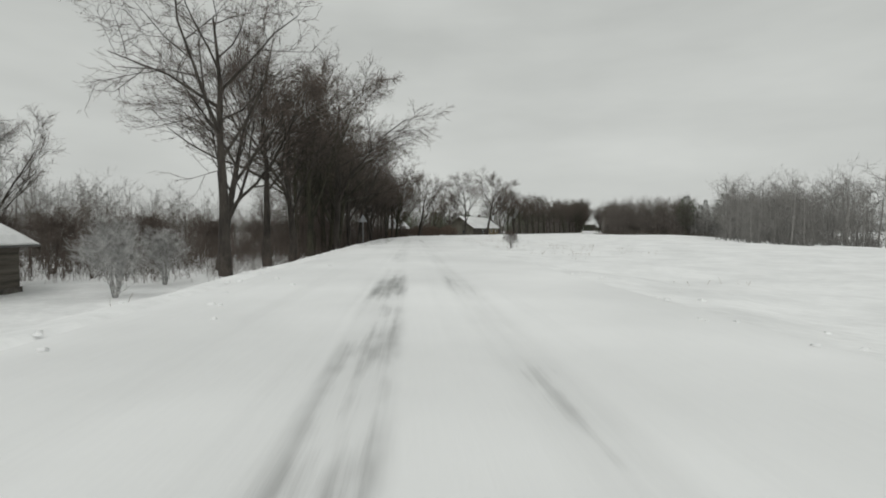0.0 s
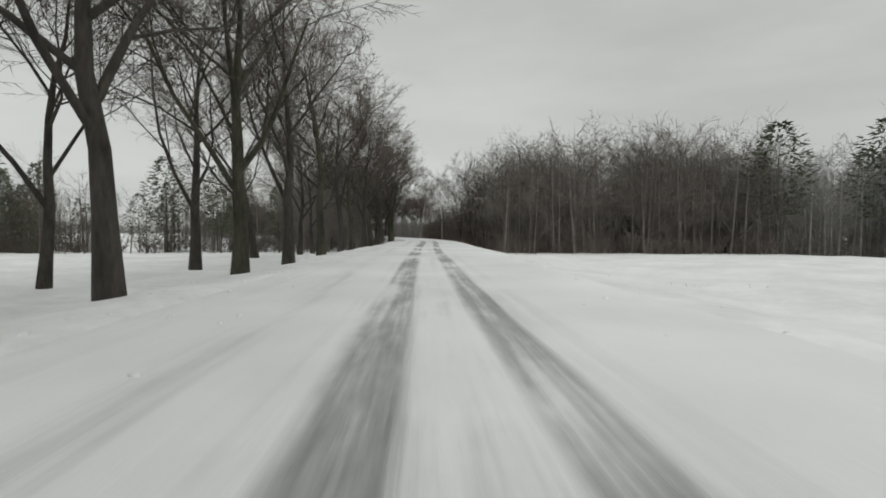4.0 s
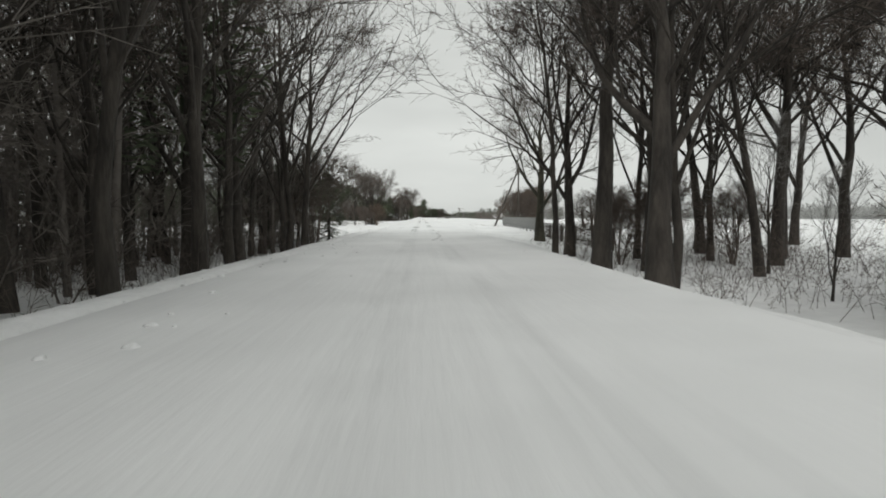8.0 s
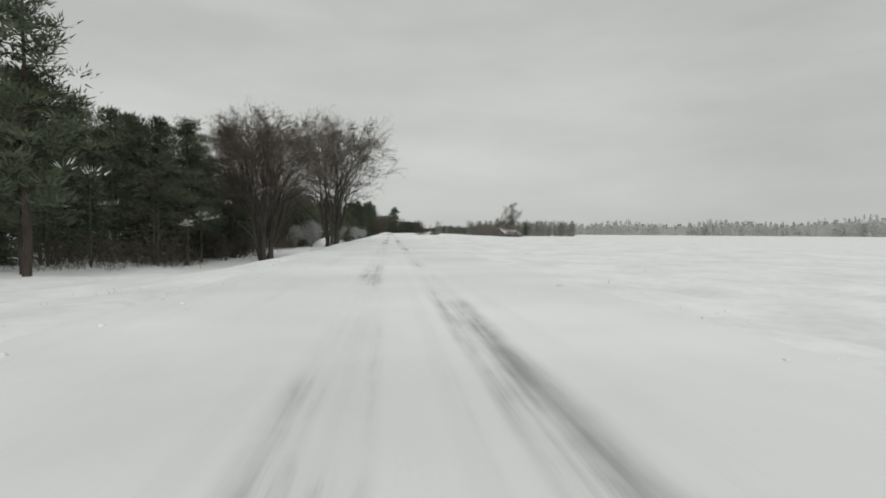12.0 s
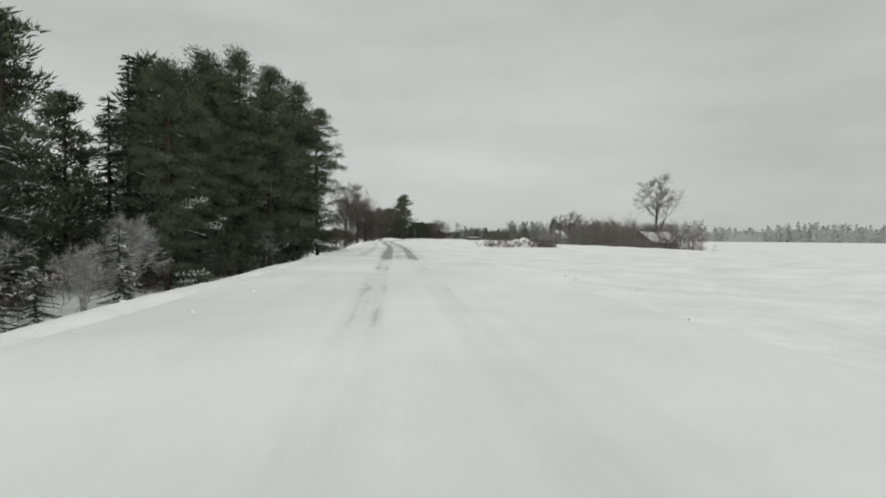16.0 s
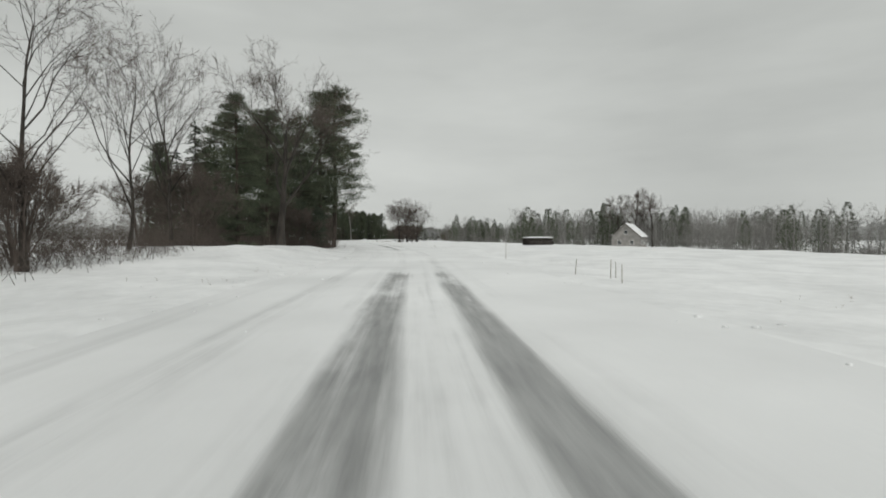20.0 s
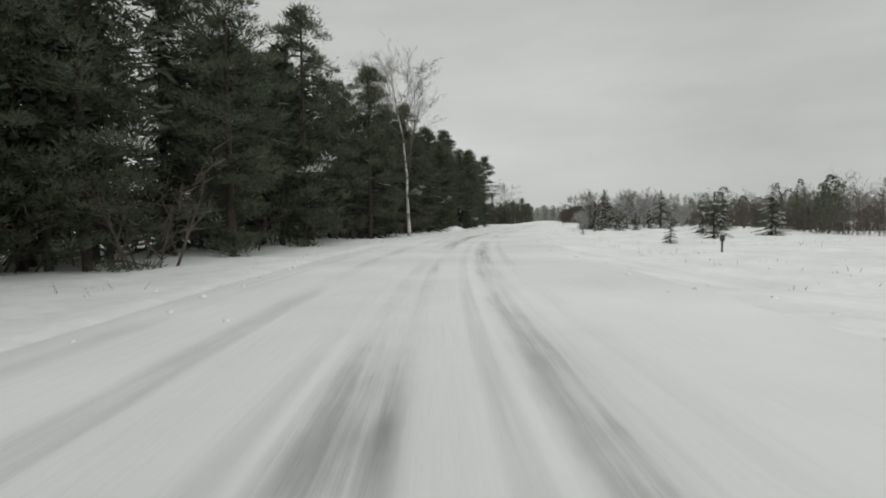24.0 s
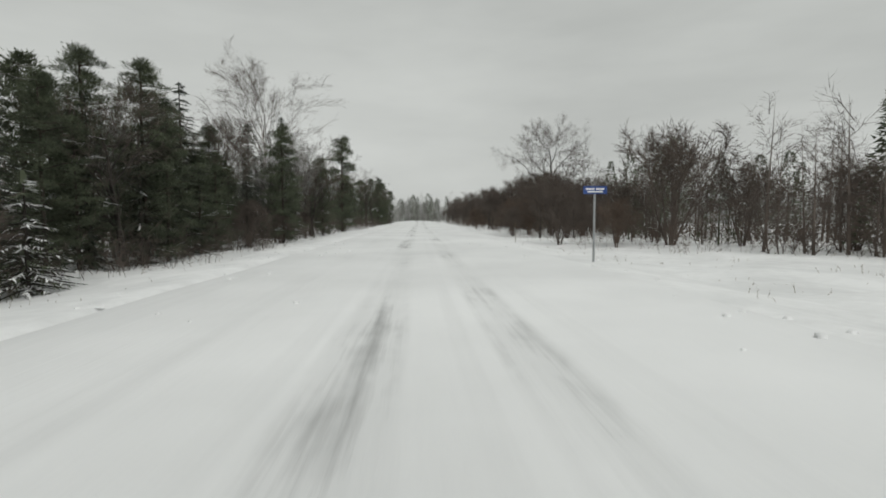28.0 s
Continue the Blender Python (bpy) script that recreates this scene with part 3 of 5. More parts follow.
uvn = t.nodes.new("ShaderNodeUVMap")
uvn.uv_map = "road"
sep = t.nodes.new("ShaderNodeSeparateXYZ")
t.links.new(uvn.outputs[0], sep.inputs[0])
S_, U_ = sep.outputs[0], sep.outputs[1]
comb = t.nodes.new("ShaderNodeCombineXYZ")
t.links.new(calc("MULTIPLY", S_, .10), comb.inputs[0])
t.links.new(calc("MULTIPLY", U_, 3.2), comb.inputs[1])
streak = node("ShaderNodeTexNoise", Scale=1.0, Detail=7.0, Roughness=.62)
t.links.new(comb.outputs[0], streak.inputs["Vector"])
comb2 = t.nodes.new("ShaderNodeCombineXYZ")
t.links.new(calc("MULTIPLY", S_, .16), comb2.inputs[0])
t.links.new(calc("MULTIPLY", U_, .45), comb2.inputs[1])
drift = node("ShaderNodeTexNoise", Scale=1.0, Detail=5.0, Roughness=.6)
t.links.new(comb2.outputs[0], drift.inputs["Vector"])
# the driven line wanders a little
wob = calc("MULTIPLY_ADD", calc("SINE", calc("MULTIPLY", S_, .043)), .10, U_)


def smooth(v, lo, hi):
    n = t.nodes.new("ShaderNodeMapRange")
    n.interpolation_type = "SMOOTHSTEP"
    n.inputs["From Min"].default_value, n.inputs["From Max"].default_value = lo, hi
    t.links.new(v, n.inputs["Value"])
    return n.outputs[0]


def track(centre, half):
    ragged = calc("MULTIPLY_ADD", calc("SUBTRACT", streak.outputs["Fac"], .5), half * 1.1, calc("ABSOLUTE", calc("SUBTRACT", wob, centre)))
    return calc("SUBTRACT", 1.0, smooth(ragged, half * .5, half))


bare_at = t.nodes.new("ShaderNodeAttribute")
bare_at.attribute_name = "bare"
cover = calc("MULTIPLY_ADD", bare_at.outputs["Fac"], 1.75, -.42)
cover = calc("MULTIPLY_ADD", calc("SUBTRACT", drift.outputs["Fac"], .5), 3.4, cover)
cover = calc("MULTIPLY_ADD", calc("SUBTRACT", streak.outputs["Fac"], .5), 2.2, cover)
tr = calc("MAXIMUM", track(-.36, .38), calc("MULTIPLY", track(.91, .33), .92))
thin = calc("MAXIMUM", calc("MULTIPLY", track(-1.75, .4), .32), calc("MULTIPLY", track(.25, 1.5), .45))
fac = calc("MAXIMUM", calc("MULTIPLY", smooth(cover, .0, 1.0), tr), calc("MULTIPLY", smooth(cover, .55, 1.6), thin))
fac = calc("MAXIMUM", fac, calc("MULTIPLY", smooth(cover, -.7, .6), calc("MULTIPLY", tr, .14)))
fac = calc("MULTIPLY", fac, .85)
pack_at = t.nodes.new("ShaderNodeAttribute")
pack_at.attribute_name = "packed"
lanes = calc("MULTIPLY", track(-2.9, .26), .7)
for c_, h_, k_ in ((-1.8, .24, 1), (-.85, .14, .7), (-.42, .3, .9), (.42, .12, .7), (.93, .26, 1), (1.5, .14, .6)):
    lanes = calc("MAXIMUM", lanes, calc("MULTIPLY", track(c_, h_), k_))
lanes = calc("MULTIPLY", lanes, calc("MULTIPLY", smooth(drift.outputs["Fac"], .34, .62), smooth(streak.outputs["Fac"], .30, .62)))
packed = calc("MULTIPLY", lanes, pack_at.outputs["Fac"])
grain = node("ShaderNodeTexNoise", Scale=1.0, Detail=6.0)
comb3 = t.nodes.new("ShaderNodeCombineXYZ")
t.links.new(calc("MULTIPLY", S_, .9), comb3.inputs[0])
t.links.new(calc("MULTIPLY", U_, 9.0), comb3.inputs[1])
t.links.new(comb3.outputs[0], grain.inputs["Vector"])
obc = t.nodes.new("ShaderNodeTexCoord")
big = node("ShaderNodeTexNoise", Scale=.25, Detail=4.0)
t.links.new(obc.outputs["Object"], big.inputs["Vector"])
r1 = t.nodes.new("ShaderNodeValToRGB")
r1.color_ramp.elements[0].position, r1.color_ramp.elements[0].color = .3, (.76, .77, .77, 1)
r1.color_ramp.elements[1].position, r1.color_ramp.elements[1].color = .7, (.91, .92, .92, 1)
t.links.new(big.outputs["Fac"], r1.inputs[0])
r2 = t.nodes.new("ShaderNodeValToRGB")
r2.color_ramp.elements[0].position, r2.color_ramp.elements[0].color = .3, (.125, .130, .128, 1)
r2.color_ramp.elements[1].position, r2.color_ramp.elements[1].color = .75, (.33, .336, .33, 1)
t.links.new(grain.outputs["Fac"], r2.inputs[0])
mxr = t.nodes.new("ShaderNodeMix")
mxr.data_type = "RGBA"
t.links.new(fac, mxr.inputs["Factor"])
t.links.new(r1.outputs[0], mxr.inputs["A"])
t.links.new(r2.outputs[0], mxr.inputs["B"])
mxp = t.nodes.new("ShaderNodeMix")
mxp.data_type = "RGBA"
t.links.new(packed, mxp.inputs["Factor"])
t.links.new(mxr.outputs["Result"], mxp.inputs["A"])
mxp.inputs["B"].default_value = (.36, .365, .365, 1)
t.links.new(mxp.outputs["Result"], pb.inputs["Base Color"])
bmp = node("ShaderNodeBump", Strength=.35, Distance=.04)
t.links.new(calc("SUBTRACT", calc("SUBTRACT", calc("MULTIPLY", grain.outputs["Fac"], .6), fac), calc("MULTIPLY", packed, .8)), bmp.inputs["Height"])
t.links.new(bmp.outputs[0], pb.inputs["Normal"])
rme = from_arrays("road", rv, rfc, ROADMAT)
at_b = rme.attributes.new("bare", "FLOAT", "POINT")
at_b.data.foreach_set("value", np.interp(rS, [a for a, b in BARE], [b for a, b in BARE]).astype(np.float32))
at_p = rme.attributes.new("packed", "FLOAT", "POINT")
at_p.data.foreach_set("value", np.interp(rS, [a for a, b in PACKED], [b for a, b in PACKED]).astype(np.float32))
uvl = rme.uv_layers.new(name="road")
li = np.empty(len(rme.loops), dtype=np.int32)
rme.loops.foreach_get("vertex_index", li)
uvl.data.foreach_set("uv", np.stack([rS[li], rU[li]], -1).astype(np.float32).reshape(-1))
tagged(new("road", rme), "snow-covered road with grey wheel tracks swept bare", "road", "", "structure")

# ---- more materials ----
PLANK = material("weathered_planks", (.055, .048, .040), (.13, .115, .095), 1.4, .9, .5, (.6, .25, 6))
PLASTER = material("dark_plaster", (.060, .056, .044), (.112, .104, .084), .8, .95, .4)
BOARD = material("ochre_boards", (.16, .125, .07), (.27, .215, .125), 1.2, .9, .4, (.5, .3, 3))
OCHRE = material("ochre_wall", (.12, .088, .052), (.19, .142, .088), .9, .9, .3)
STONE = material("field_stone", (.06, .056, .05), (.17, .155, .135), 2.5, .95, .9)
BRICK = material("chimney_brick", (.05, .042, .037), (.11, .088, .075), 4, .95, .6)
GREYWOOD = material("grey_wood", (.20, .205, .20), (.34, .345, .335), 1.5, .9, .5, (3, 3, .4))
POLEWOOD = material("pole_wood", (.045, .040, .036), (.11, .098, .085), 2, .95, .6, (1, 1, .2))
METAL = material("grey_metal", (.22, .23, .235), (.34, .35, .36), 3, .45, .1)
BLUE = material("blue_plate", (.02, .05, .20), (.03, .075, .26), 4, .4, .05)
WHITE = material("white_paint", (.65, .65, .63), (.8, .8, .78), 3, .6, .1)
YELLOW = material("yellow_paint", (.36, .22, .02), (.50, .32, .04), 3, .6, .2)
DARK = material("dark_paint", (.02, .021, .022), (.045, .045, .046), 3, .6, .1)
PALE = material("pale_wall", (.22, .21, .20), (.36, .345, .325), .8, .9, .3)
TIN = material("roof_sheet", (.06, .06, .06), (.13, .128, .122), 1.2, .8, .3)
GLASS = bpy.data.materials.new("window_glass")
GLASS.use_nodes = True
gb = GLASS.node_tree.nodes["Principled BSDF"]
gb.inputs["Base Color"].default_value, gb.inputs["Roughness"].default_value = (.02, .025, .03, 1), .05


def slab(a, b, c, d, thick):
    """A plate with the corners a b c d, its thickness laid on upwards."""
    so = Solid()
    n = (Vector(b) - Vector(a)).cross(Vector(d) - Vector(a)).normalized()
    if n.z < 0:
        n = -n
    lo = [Vector(q) for q in (a, b, c, d)]
    so.add([tuple(q) for q in lo] + [tuple(q + n * thick) for q in lo], [(3, 2, 1, 0), (4, 5, 6, 7), (0, 1, 5, 4), (1, 2, 6, 5), (2, 3, 7, 6), (3, 0, 4, 7)])
    return so


def snow_slab(a, b, c, d, thick, seed=0, n=14, m=8):
    """Snow lying on a roof plane: rounded edges, uneven top."""
    R = random.Random(seed)
    ph = [R.uniform(0, 6) for _ in range(4)]
    a, b, c, d = (Vector(q) for q in (a, b, c, d))
    up = (b - a).cross(d - a).normalized()
    up = -up if up.z < 0 else up
    so = Solid()
    verts, faces = [], []
    for i in range(n + 1):
        for j in range(m + 1):
            x, y = i / n, j / m
            p = a.lerp(b, x).lerp(d.lerp(c, x), y)
            e = min(1, min(x, 1 - x) * n / 1.2, min(y, 1 - y) * m / 1.2 + .15)
            verts.append(tuple(p + up * (thick * (.15 + .85 * e ** .5) + .03 * math.sin(9 * x + ph[0]) * math.sin(7 * y + ph[1]) + .02 * math.sin(23 * x + ph[2]))))
    k = len(verts)
    verts += [tuple(a.lerp(b, i / n).lerp(d.lerp(c, i / n), j / m) - up * .01) for i in range(n + 1) for j in range(m + 1)]
    for i in range(n):
        for j in range(m):
            q = i * (m + 1) + j
            faces.append((q, q + m + 1, q + m + 2, q + 1))
    for i in range(n):
        for q in (i * (m + 1), i * (m + 1) + m):
            faces.append((q, q + m + 1, q + m + 1 + k, q + k))
    for j in range(m):
        for q in (j, n * (m + 1) + j):
            faces.append((q, q + 1, q + 1 + k, q + k))
    so.add(verts, faces)
    return so


def gable_wall(x0, x1, y0, y1, z0, eave, ridge):
    """A pentagonal gable wall with thickness."""
    so = Solid()
    c = (x0 + x1) / 2
    ring = [(x0, z0), (x1, z0), (x1, eave), (c, ridge), (x0, eave)]
    so.add([(x, y0, z) for x, z in ring] + [(x, y1, z) for x, z in ring],
           [(0, 1, 2, 3, 4), (9, 8, 7, 6, 5)] + [(i, i + 5, (i + 1) % 5 + 5, (i + 1) % 5) for i in range(5)])
    return so


def window_on(parent, m, w, h, bars=1, frame_mat=None):
    """A window with frame, panes and bars; m puts its foot centre on a wall, facing +x."""
    fm = frame_mat or WHITE
    fr = Solid()
    t_ = .07
    fr.box(-.04, .05, -w / 2 - t_, -w / 2, -t_, h + t_)
    fr.box(-.04, .05, w / 2, w / 2 + t_, -t_, h + t_)
    fr.box(-.04, .05, -w / 2, w / 2, -t_, 0)
    fr.box(-.04, .05, -w / 2, w / 2, h, h + t_)
    win = part("window", fr, fm, parent)
    win.matrix_local = m
    step = w / (bars + 1)
    for i in range(bars + 1):
        p_ = Solid()
        p_.box(-.02, .012, -w / 2 + i * step + .025, -w / 2 + (i + 1) * step - .025, .02, h - .02)
        part("pane", p_, GLASS, win)
        if i:
            b_ = Solid()
            b_.box(-.02, .03, -w / 2 + i * step - .025, -w / 2 + i * step + .025, 0, h)
            part("glazing_bar", b_, fm, win)
    return win


def roof_on(e, hw, hl, eave, ridge, over, seed, snow=.2, mat=None):
    """Both roof halves with their snow; the ridge runs along y."""
    k = (ridge - eave) / hw
    for sx in (1, -1):
        lo = eave - over * k
        x = sx * (hw + over)
        r_ = part("roof", slab((x, -hl - over, lo), (x, hl + over, lo), (0, hl + over, ridge), (0, -hl - over, ridge), .09), mat or TIN, e)
        part("roof_snow", snow_slab((x, -hl - over, lo + .09), (x, hl + over, lo + .09), (0, hl + over, ridge + .09), (0, -hl - over, ridge + .09), snow, seed + sx), SNOW, r_,
             "thick white snow")
        for yy in (-hl - over - .03, hl + over):
            vb = slab((x, yy, lo - .12), (x, yy + .03, lo - .12), (0, yy + .03, ridge - .12), (0, yy, ridge - .12), .2)
            part("bargeboard", vb, PLANK, e)


# ---- the barn beside the road ----
barn = empty("barn", at(129.2, -9.9, 0, 0), "long weathered plank barn with snowy gable roof beside the road", "barn")
HB, LB, EV, RG = 3.5, 8.0, 2.25, 4.75
gw = gable_wall(-HB, HB, -LB, -LB + .2, -.4, EV, RG)
part("gable_wall", gw, PLASTER, barn, "dark grey plastered gable")
part("gable_wall", gable_wall(-HB, HB, LB - .2, LB, -.4, EV, RG), PLASTER, barn)
back = Solid()
back.box(-HB, -HB + .2, -LB + .2, LB - .2, -.4, EV)
part("back_wall", back, PLANK, barn)
core = Solid()
core.box(HB - .25, HB - .06, -LB + .2, LB - .2, -.4, EV)
part("side_wall", core, DARK, barn)
for i in range(16):
    lg = Solid()
    z0 = -.35 + i * .162
    for y0, y1 in (((-LB + .05, -2.7), (-1.5, 1.4)) if 5 <= i <= 11 else ((-LB + .05, 1.4),)):
        R_ = random.Random(i)
        lg.tube([Vector((HB - .05 + R_.uniform(-.012, .012), y0, z0 + .08)), Vector((HB - .05 + R_.uniform(-.02, .02), (y0 + y1) / 2, z0 + .08)),
                 Vector((HB - .05, y1, z0 + .08))], [.083, .08, .083], 6)
    part("log", lg, PLANK, barn)
window_on(barn, pose(HB - .05, -2.1, .5), 1.1, 1.0, 1)
for y in (-LB, 1.5, 4.8, LB - .1):
    po = Solid()
    po.box(HB - .08, HB + .08, y - .1, y + .1, -.4, EV)
    part("post", po, PLANK, barn)
for i in range(20):
    bd = Solid()
    bd.box(HB - .06, HB + (.03 if i % 2 else .015), 1.62 + i * .312, 1.62 + i * .312 + .295, .55, EV)
    part("board", bd, BOARD, barn)
R_ = random.Random(5)
for row in range(3):
    y = 1.6
    while y < LB - .3:
        w_ = R_.uniform(.35, .6)
        st = Solid()
        st.box(HB - .06, HB + R_.uniform(.08, .13), y + .02, min(y + w_, LB - .1) - .02, -.4 + row * .31, -.4 + row * .31 + .28)
        part("stone", st, STONE, barn)
        y += w_
for y in (3.3, 6.4):
    window_on(barn, pose(HB + .03, y, 1.05), .8, .75, 1)
for x in (-1.8, 1.2):
    window_on(barn, pose(x, -LB - .01, .7, 0, 0, -90), .9, .8, 2, PLANK)
roof_on(barn, HB, LB, EV, RG, .45, 3, .2)
ch = Solid()
ch.box(-.3, .3, 3.2, 3.8, 4.3, 5.55)
ch.box(-.36, .36, 3.14, 3.86, 5.4, 5.5)
part("chimney", ch, BRICK, barn)

# ---- the yellow house behind trees, and the dark shed at the start ----
def plain_house(name, s, u, turn, hw, hl, eave, ridge, mat, label, seed, wins=(), gwins=()):
    e = empty(name, at(s, u, turn, 0), label, "house")
    for sx in (-1, 1):
        w_ = Solid()
        w_.box(sx * hw - (.2 if sx > 0 else 0), sx * hw + (.2 if sx < 0 else 0), -hl + .2, hl - .2, -.5, eave)
        part("wall", w_, mat, e)
    for y0 in (-hl, hl - .2):
        part("gable_wall", gable_wall(-hw, hw, y0, y0 + .2, -.5, eave, ridge), mat, e)
    ft = Solid()
    ft.box(-hw - .06, hw + .06, -hl - .06, hl + .06, -.6, .3)
    part("foundation", ft, STONE, e)
    for y in wins:
        window_on(e, pose(hw + .01, y, 1.1), 1.0, 1.2, 1)
    for x, z in gwins:
        window_on(e, pose(x, -hl - .01, z, 0, 0, -90), .9, 1.1, 1)
    roof_on(e, hw, hl, eave, ridge, .5, seed, .22)
    c_ = Solid()
    c_.box(-.3, .3, -.3, .3, ridge - .4, ridge + .8)
    c_.box(-.36, .36, -.36, .36, ridge + .66, ridge + .76)
    part("chimney", c_, BRICK, e)
    return e


plain_house("house", 107, -22, 20, 3.2, 4.2, 2.5, 4.9, OCHRE, "small ochre timber house with snowy roof behind trees", 21, (-2, 1.6), ((-1.4, 1.0), (1.4, 1.0)))
plain_house("shed", 18.5, -19.2, 0, 3.0, 3.5, 2.2, 3.8, PLANK, "dark weathered shed with snow along its eaves", 22)
plain_house("house", 452, -31, 25, 3.4, 3.8, 3.0, 6.2, OCHRE, "ochre farmhouse with steep snow-covered roof", 23, (-2.1, 0, 2.1), ((-1.7, 1.0), (1.7, 1.0), (0, 3.7)))
plain_house("shed", 412, -27, 10, 2.6, 4.5, 2.1, 3.8, PLANK, "low grey farm shed with snowy roof", 24)
plain_house("house", 886, 84, 40, 4.0, 5.0, 3.6, 7.2, PALE, "pale farmhouse far across the snowy field", 25, (-2.5, 0, 2.5), ((-1.8, 1.1), (1.8, 1.1), (0, 4.1)))
plain_house("house", 715, 64, 60, 3.4, 5.0, 2.4, 4.6, PALE, "pale low house far across the field", 26, (-2, 2))


# ---- poles, signs, posts ----
def pole(s, u, height, strut=None, label="weathered wooden power pole standing in snow", arm=True):
    e = empty("power_pole", at(s, u, 0, .2), label, "pole")
    a = Solid()
    a.tube([Vector((0, 0, 0)), Vector((0, 0, height * .5)), Vector((.03, 0, height))], [.14, .12, .09], 8)
    part("pole", a, POLEWOOD, e)
    if strut:
        b = Solid()
        b.tube([Vector((strut[0], strut[1], 0)), Vector((0, 0, height * .9))], [.13, .09], 8)
        part("strut", b, POLEWOOD, e)
    for k, x in enumerate((-.16, .16)) if arm else ():
        c = Solid()
        c.tube([Vector((0, 0, height - .35 * k - .2)), Vector((x, 0, height - .35 * k - .2)), Vector((x, 0, height - .35 * k))], [.015, .015, .015], 4)
        c.tube([Vector((x, 0, height - .35 * k)), Vector((x, 0, height - .35 * k + .1))], [.04, .03], 6)
        part("insulator", c, WHITE, e)
    return e


pole(112, -12, 7.2, (-2.3, .3), "wooden A-frame power pole of two leaning timbers")
pole(365, 13.2, 8.8, (-3.4, -1.0), "wooden power pole braced by a leaning strut")
pole(464, 32.6, 7.2)
pole(449, -5.6, 9.2, (-.9, -1.2), "tall wooden power pole braced by a leaning strut")

sg = empty("road_sign", at(49.5, -4.75, 0, .1), "triangular road sign seen from its bare grey back", "sign")
a = Solid()
a.tube([Vector((0, 0, 0)), Vector((0, 0, 2.85))], [.035, .035], 8)
part("post", a, METAL, sg)
a = Solid()
tri = [(-.42, 2.13), (.42, 2.13), (.03, 2.80), (-.03, 2.80)]
a.add([(x, .04, z) for x, z in tri] + [(x, .06, z) for x, z in tri], [(0, 1, 2, 3), (7, 6, 5, 4), (0, 4, 5, 1), (1, 5, 6, 2), (2, 6, 7, 3), (3, 7, 4, 0)])
part("plate", a, METAL, sg, "grey back of a triangular plate")
for z in (2.3, 2.55):
    a = Solid()
    a.box(-.06, .06, -.04, .04, z, z + .04)
    part("clamp", a, METAL, sg)

sg = empty("street_sign", at(1049.0, 4.55, 0, .1), "small blue name sign on a thin grey post", "sign")
a = Solid()
a.tube([Vector((0, 0, 0)), Vector((0, 0, 2.05))], [.03, .03], 8)
part("post", a, METAL, sg)
a = Solid()
a.box(-.31, .31, -.035, -.015, 1.86, 2.06)
pl = part("plate", a, BLUE, sg)
for x0, x1, z in ((-.25, -.02, 1.97), (.02, .24, 1.97), (-.2, .2, 1.90)):
    a = Solid()
    a.box(x0, x1, -.040, -.034, z, z + .035)
    part("lettering", a, WHITE, pl)

yp = empty("marker_post", at(252.3, -5.3, 0, .1), "yellow marker post with black band in the snow", "post")
a = Solid()
a.tube([Vector((0, 0, 0)), Vector((0, 0, .8)), Vector((0, 0, 1.0))], [.06, .055, .03], 8)
part("body", a, YELLOW, yp)
a = Solid()
a.tube([Vector((0, 0, .62)), Vector((0, 0, .8))], [.06, .06], 8)
part("band", a, DARK, yp)


def stake(s, u, h, lean=0.0, label="thin wooden stake standing in the snow"):
    so = Solid()
    so.tube([Vector((0, 0, 0)), Vector((lean * h, 0, h))], [.011, .008], 5)
    ob = new("stake", so.mesh("stake", WEED))
    ob.matrix_world = at(s, u, 0, .05)
    return tagged(ob, label, "stake", "stakes in the snow")


for s, u, h in ((752, 5.0, .5), (753.5, 5.3, .55), (755, 4.8, .5), (754.4, 5.8, .5), (765, 4.6, .9), (790, -5.4, 1.2), (1030, 6.2, .9), (1062, 5.0, 1.1), (955, 5.4, .9)):
    stake(s, u, h, PR.uniform(-.1, .1))

for s, u in ((887.5, 7.9), (908.0, 9.7)):
    mp_ = empty("marker_post", at(s, u, 0, .1), "short dark marker post with snow round its foot", "post")
    a = Solid()
    a.tube([Vector((0, 0, 0)), Vector((.01, 0, .55)), Vector((.01, 0, .7))], [.035, .035, .028], 6)
    part("shaft", a, POLEWOOD, mp_)
    a = Solid()
    a.box(-.07, .08, -.03, .03, .5, .72)
    part("plate", a, DARK, mp_)

# letter boxes on posts
for s, u, w_, h_ in ((645.0, -7.7, .24, .38), (645.4, -6.9, .55, .32)):
    e = empty("mailbox", at(s, u, 0, .1), "dark metal letter box on a wooden post in snow", "mailbox")
    a = Solid()
    a.tube([Vector((0, 0, 0)), Vector((0, 0, .85))], [.035, .03], 6)
    part("post", a, POLEWOOD, e)
    a = Solid()
    a.box(-w_ / 2, w_ / 2, -.15, .15, .8, .8 + h_)
    part("box", a, DARK, e)
    a = Solid()
    a.box(-w_ / 2 - .02, w_ / 2 + .02, -.17, .17, .8 + h_, .84 + h_)
    part("lid", a, DARK, e)
    part("snow_cap", snow_slab((-w_ / 2, -.15, .84 + h_), (w_ / 2, -.15, .84 + h_), (w_ / 2, .15, .84 + h_), (-w_ / 2, .15, .84 + h_), .05, 1, 4, 4), SNOW, e)
wp = empty("wooden_post", at(645, -8.7, 0, .15), "short weathered wooden post standing in the snow", "post")
a = Solid()
a.tube([Vector((0, 0, 0)), Vector((.02, 0, 1.2)), Vector((.03, .01, 2.3))], [.075, .07, .055], 8)
part("shaft", a, POLEWOOD, wp)
part("snow_cap", snow_slab((-.04, -.05, 2.29), (.1, -.05, 2.29), (.1, .07, 2.29), (-.04, .07, 2.29), .04, 3, 3, 3), SNOW, wp)

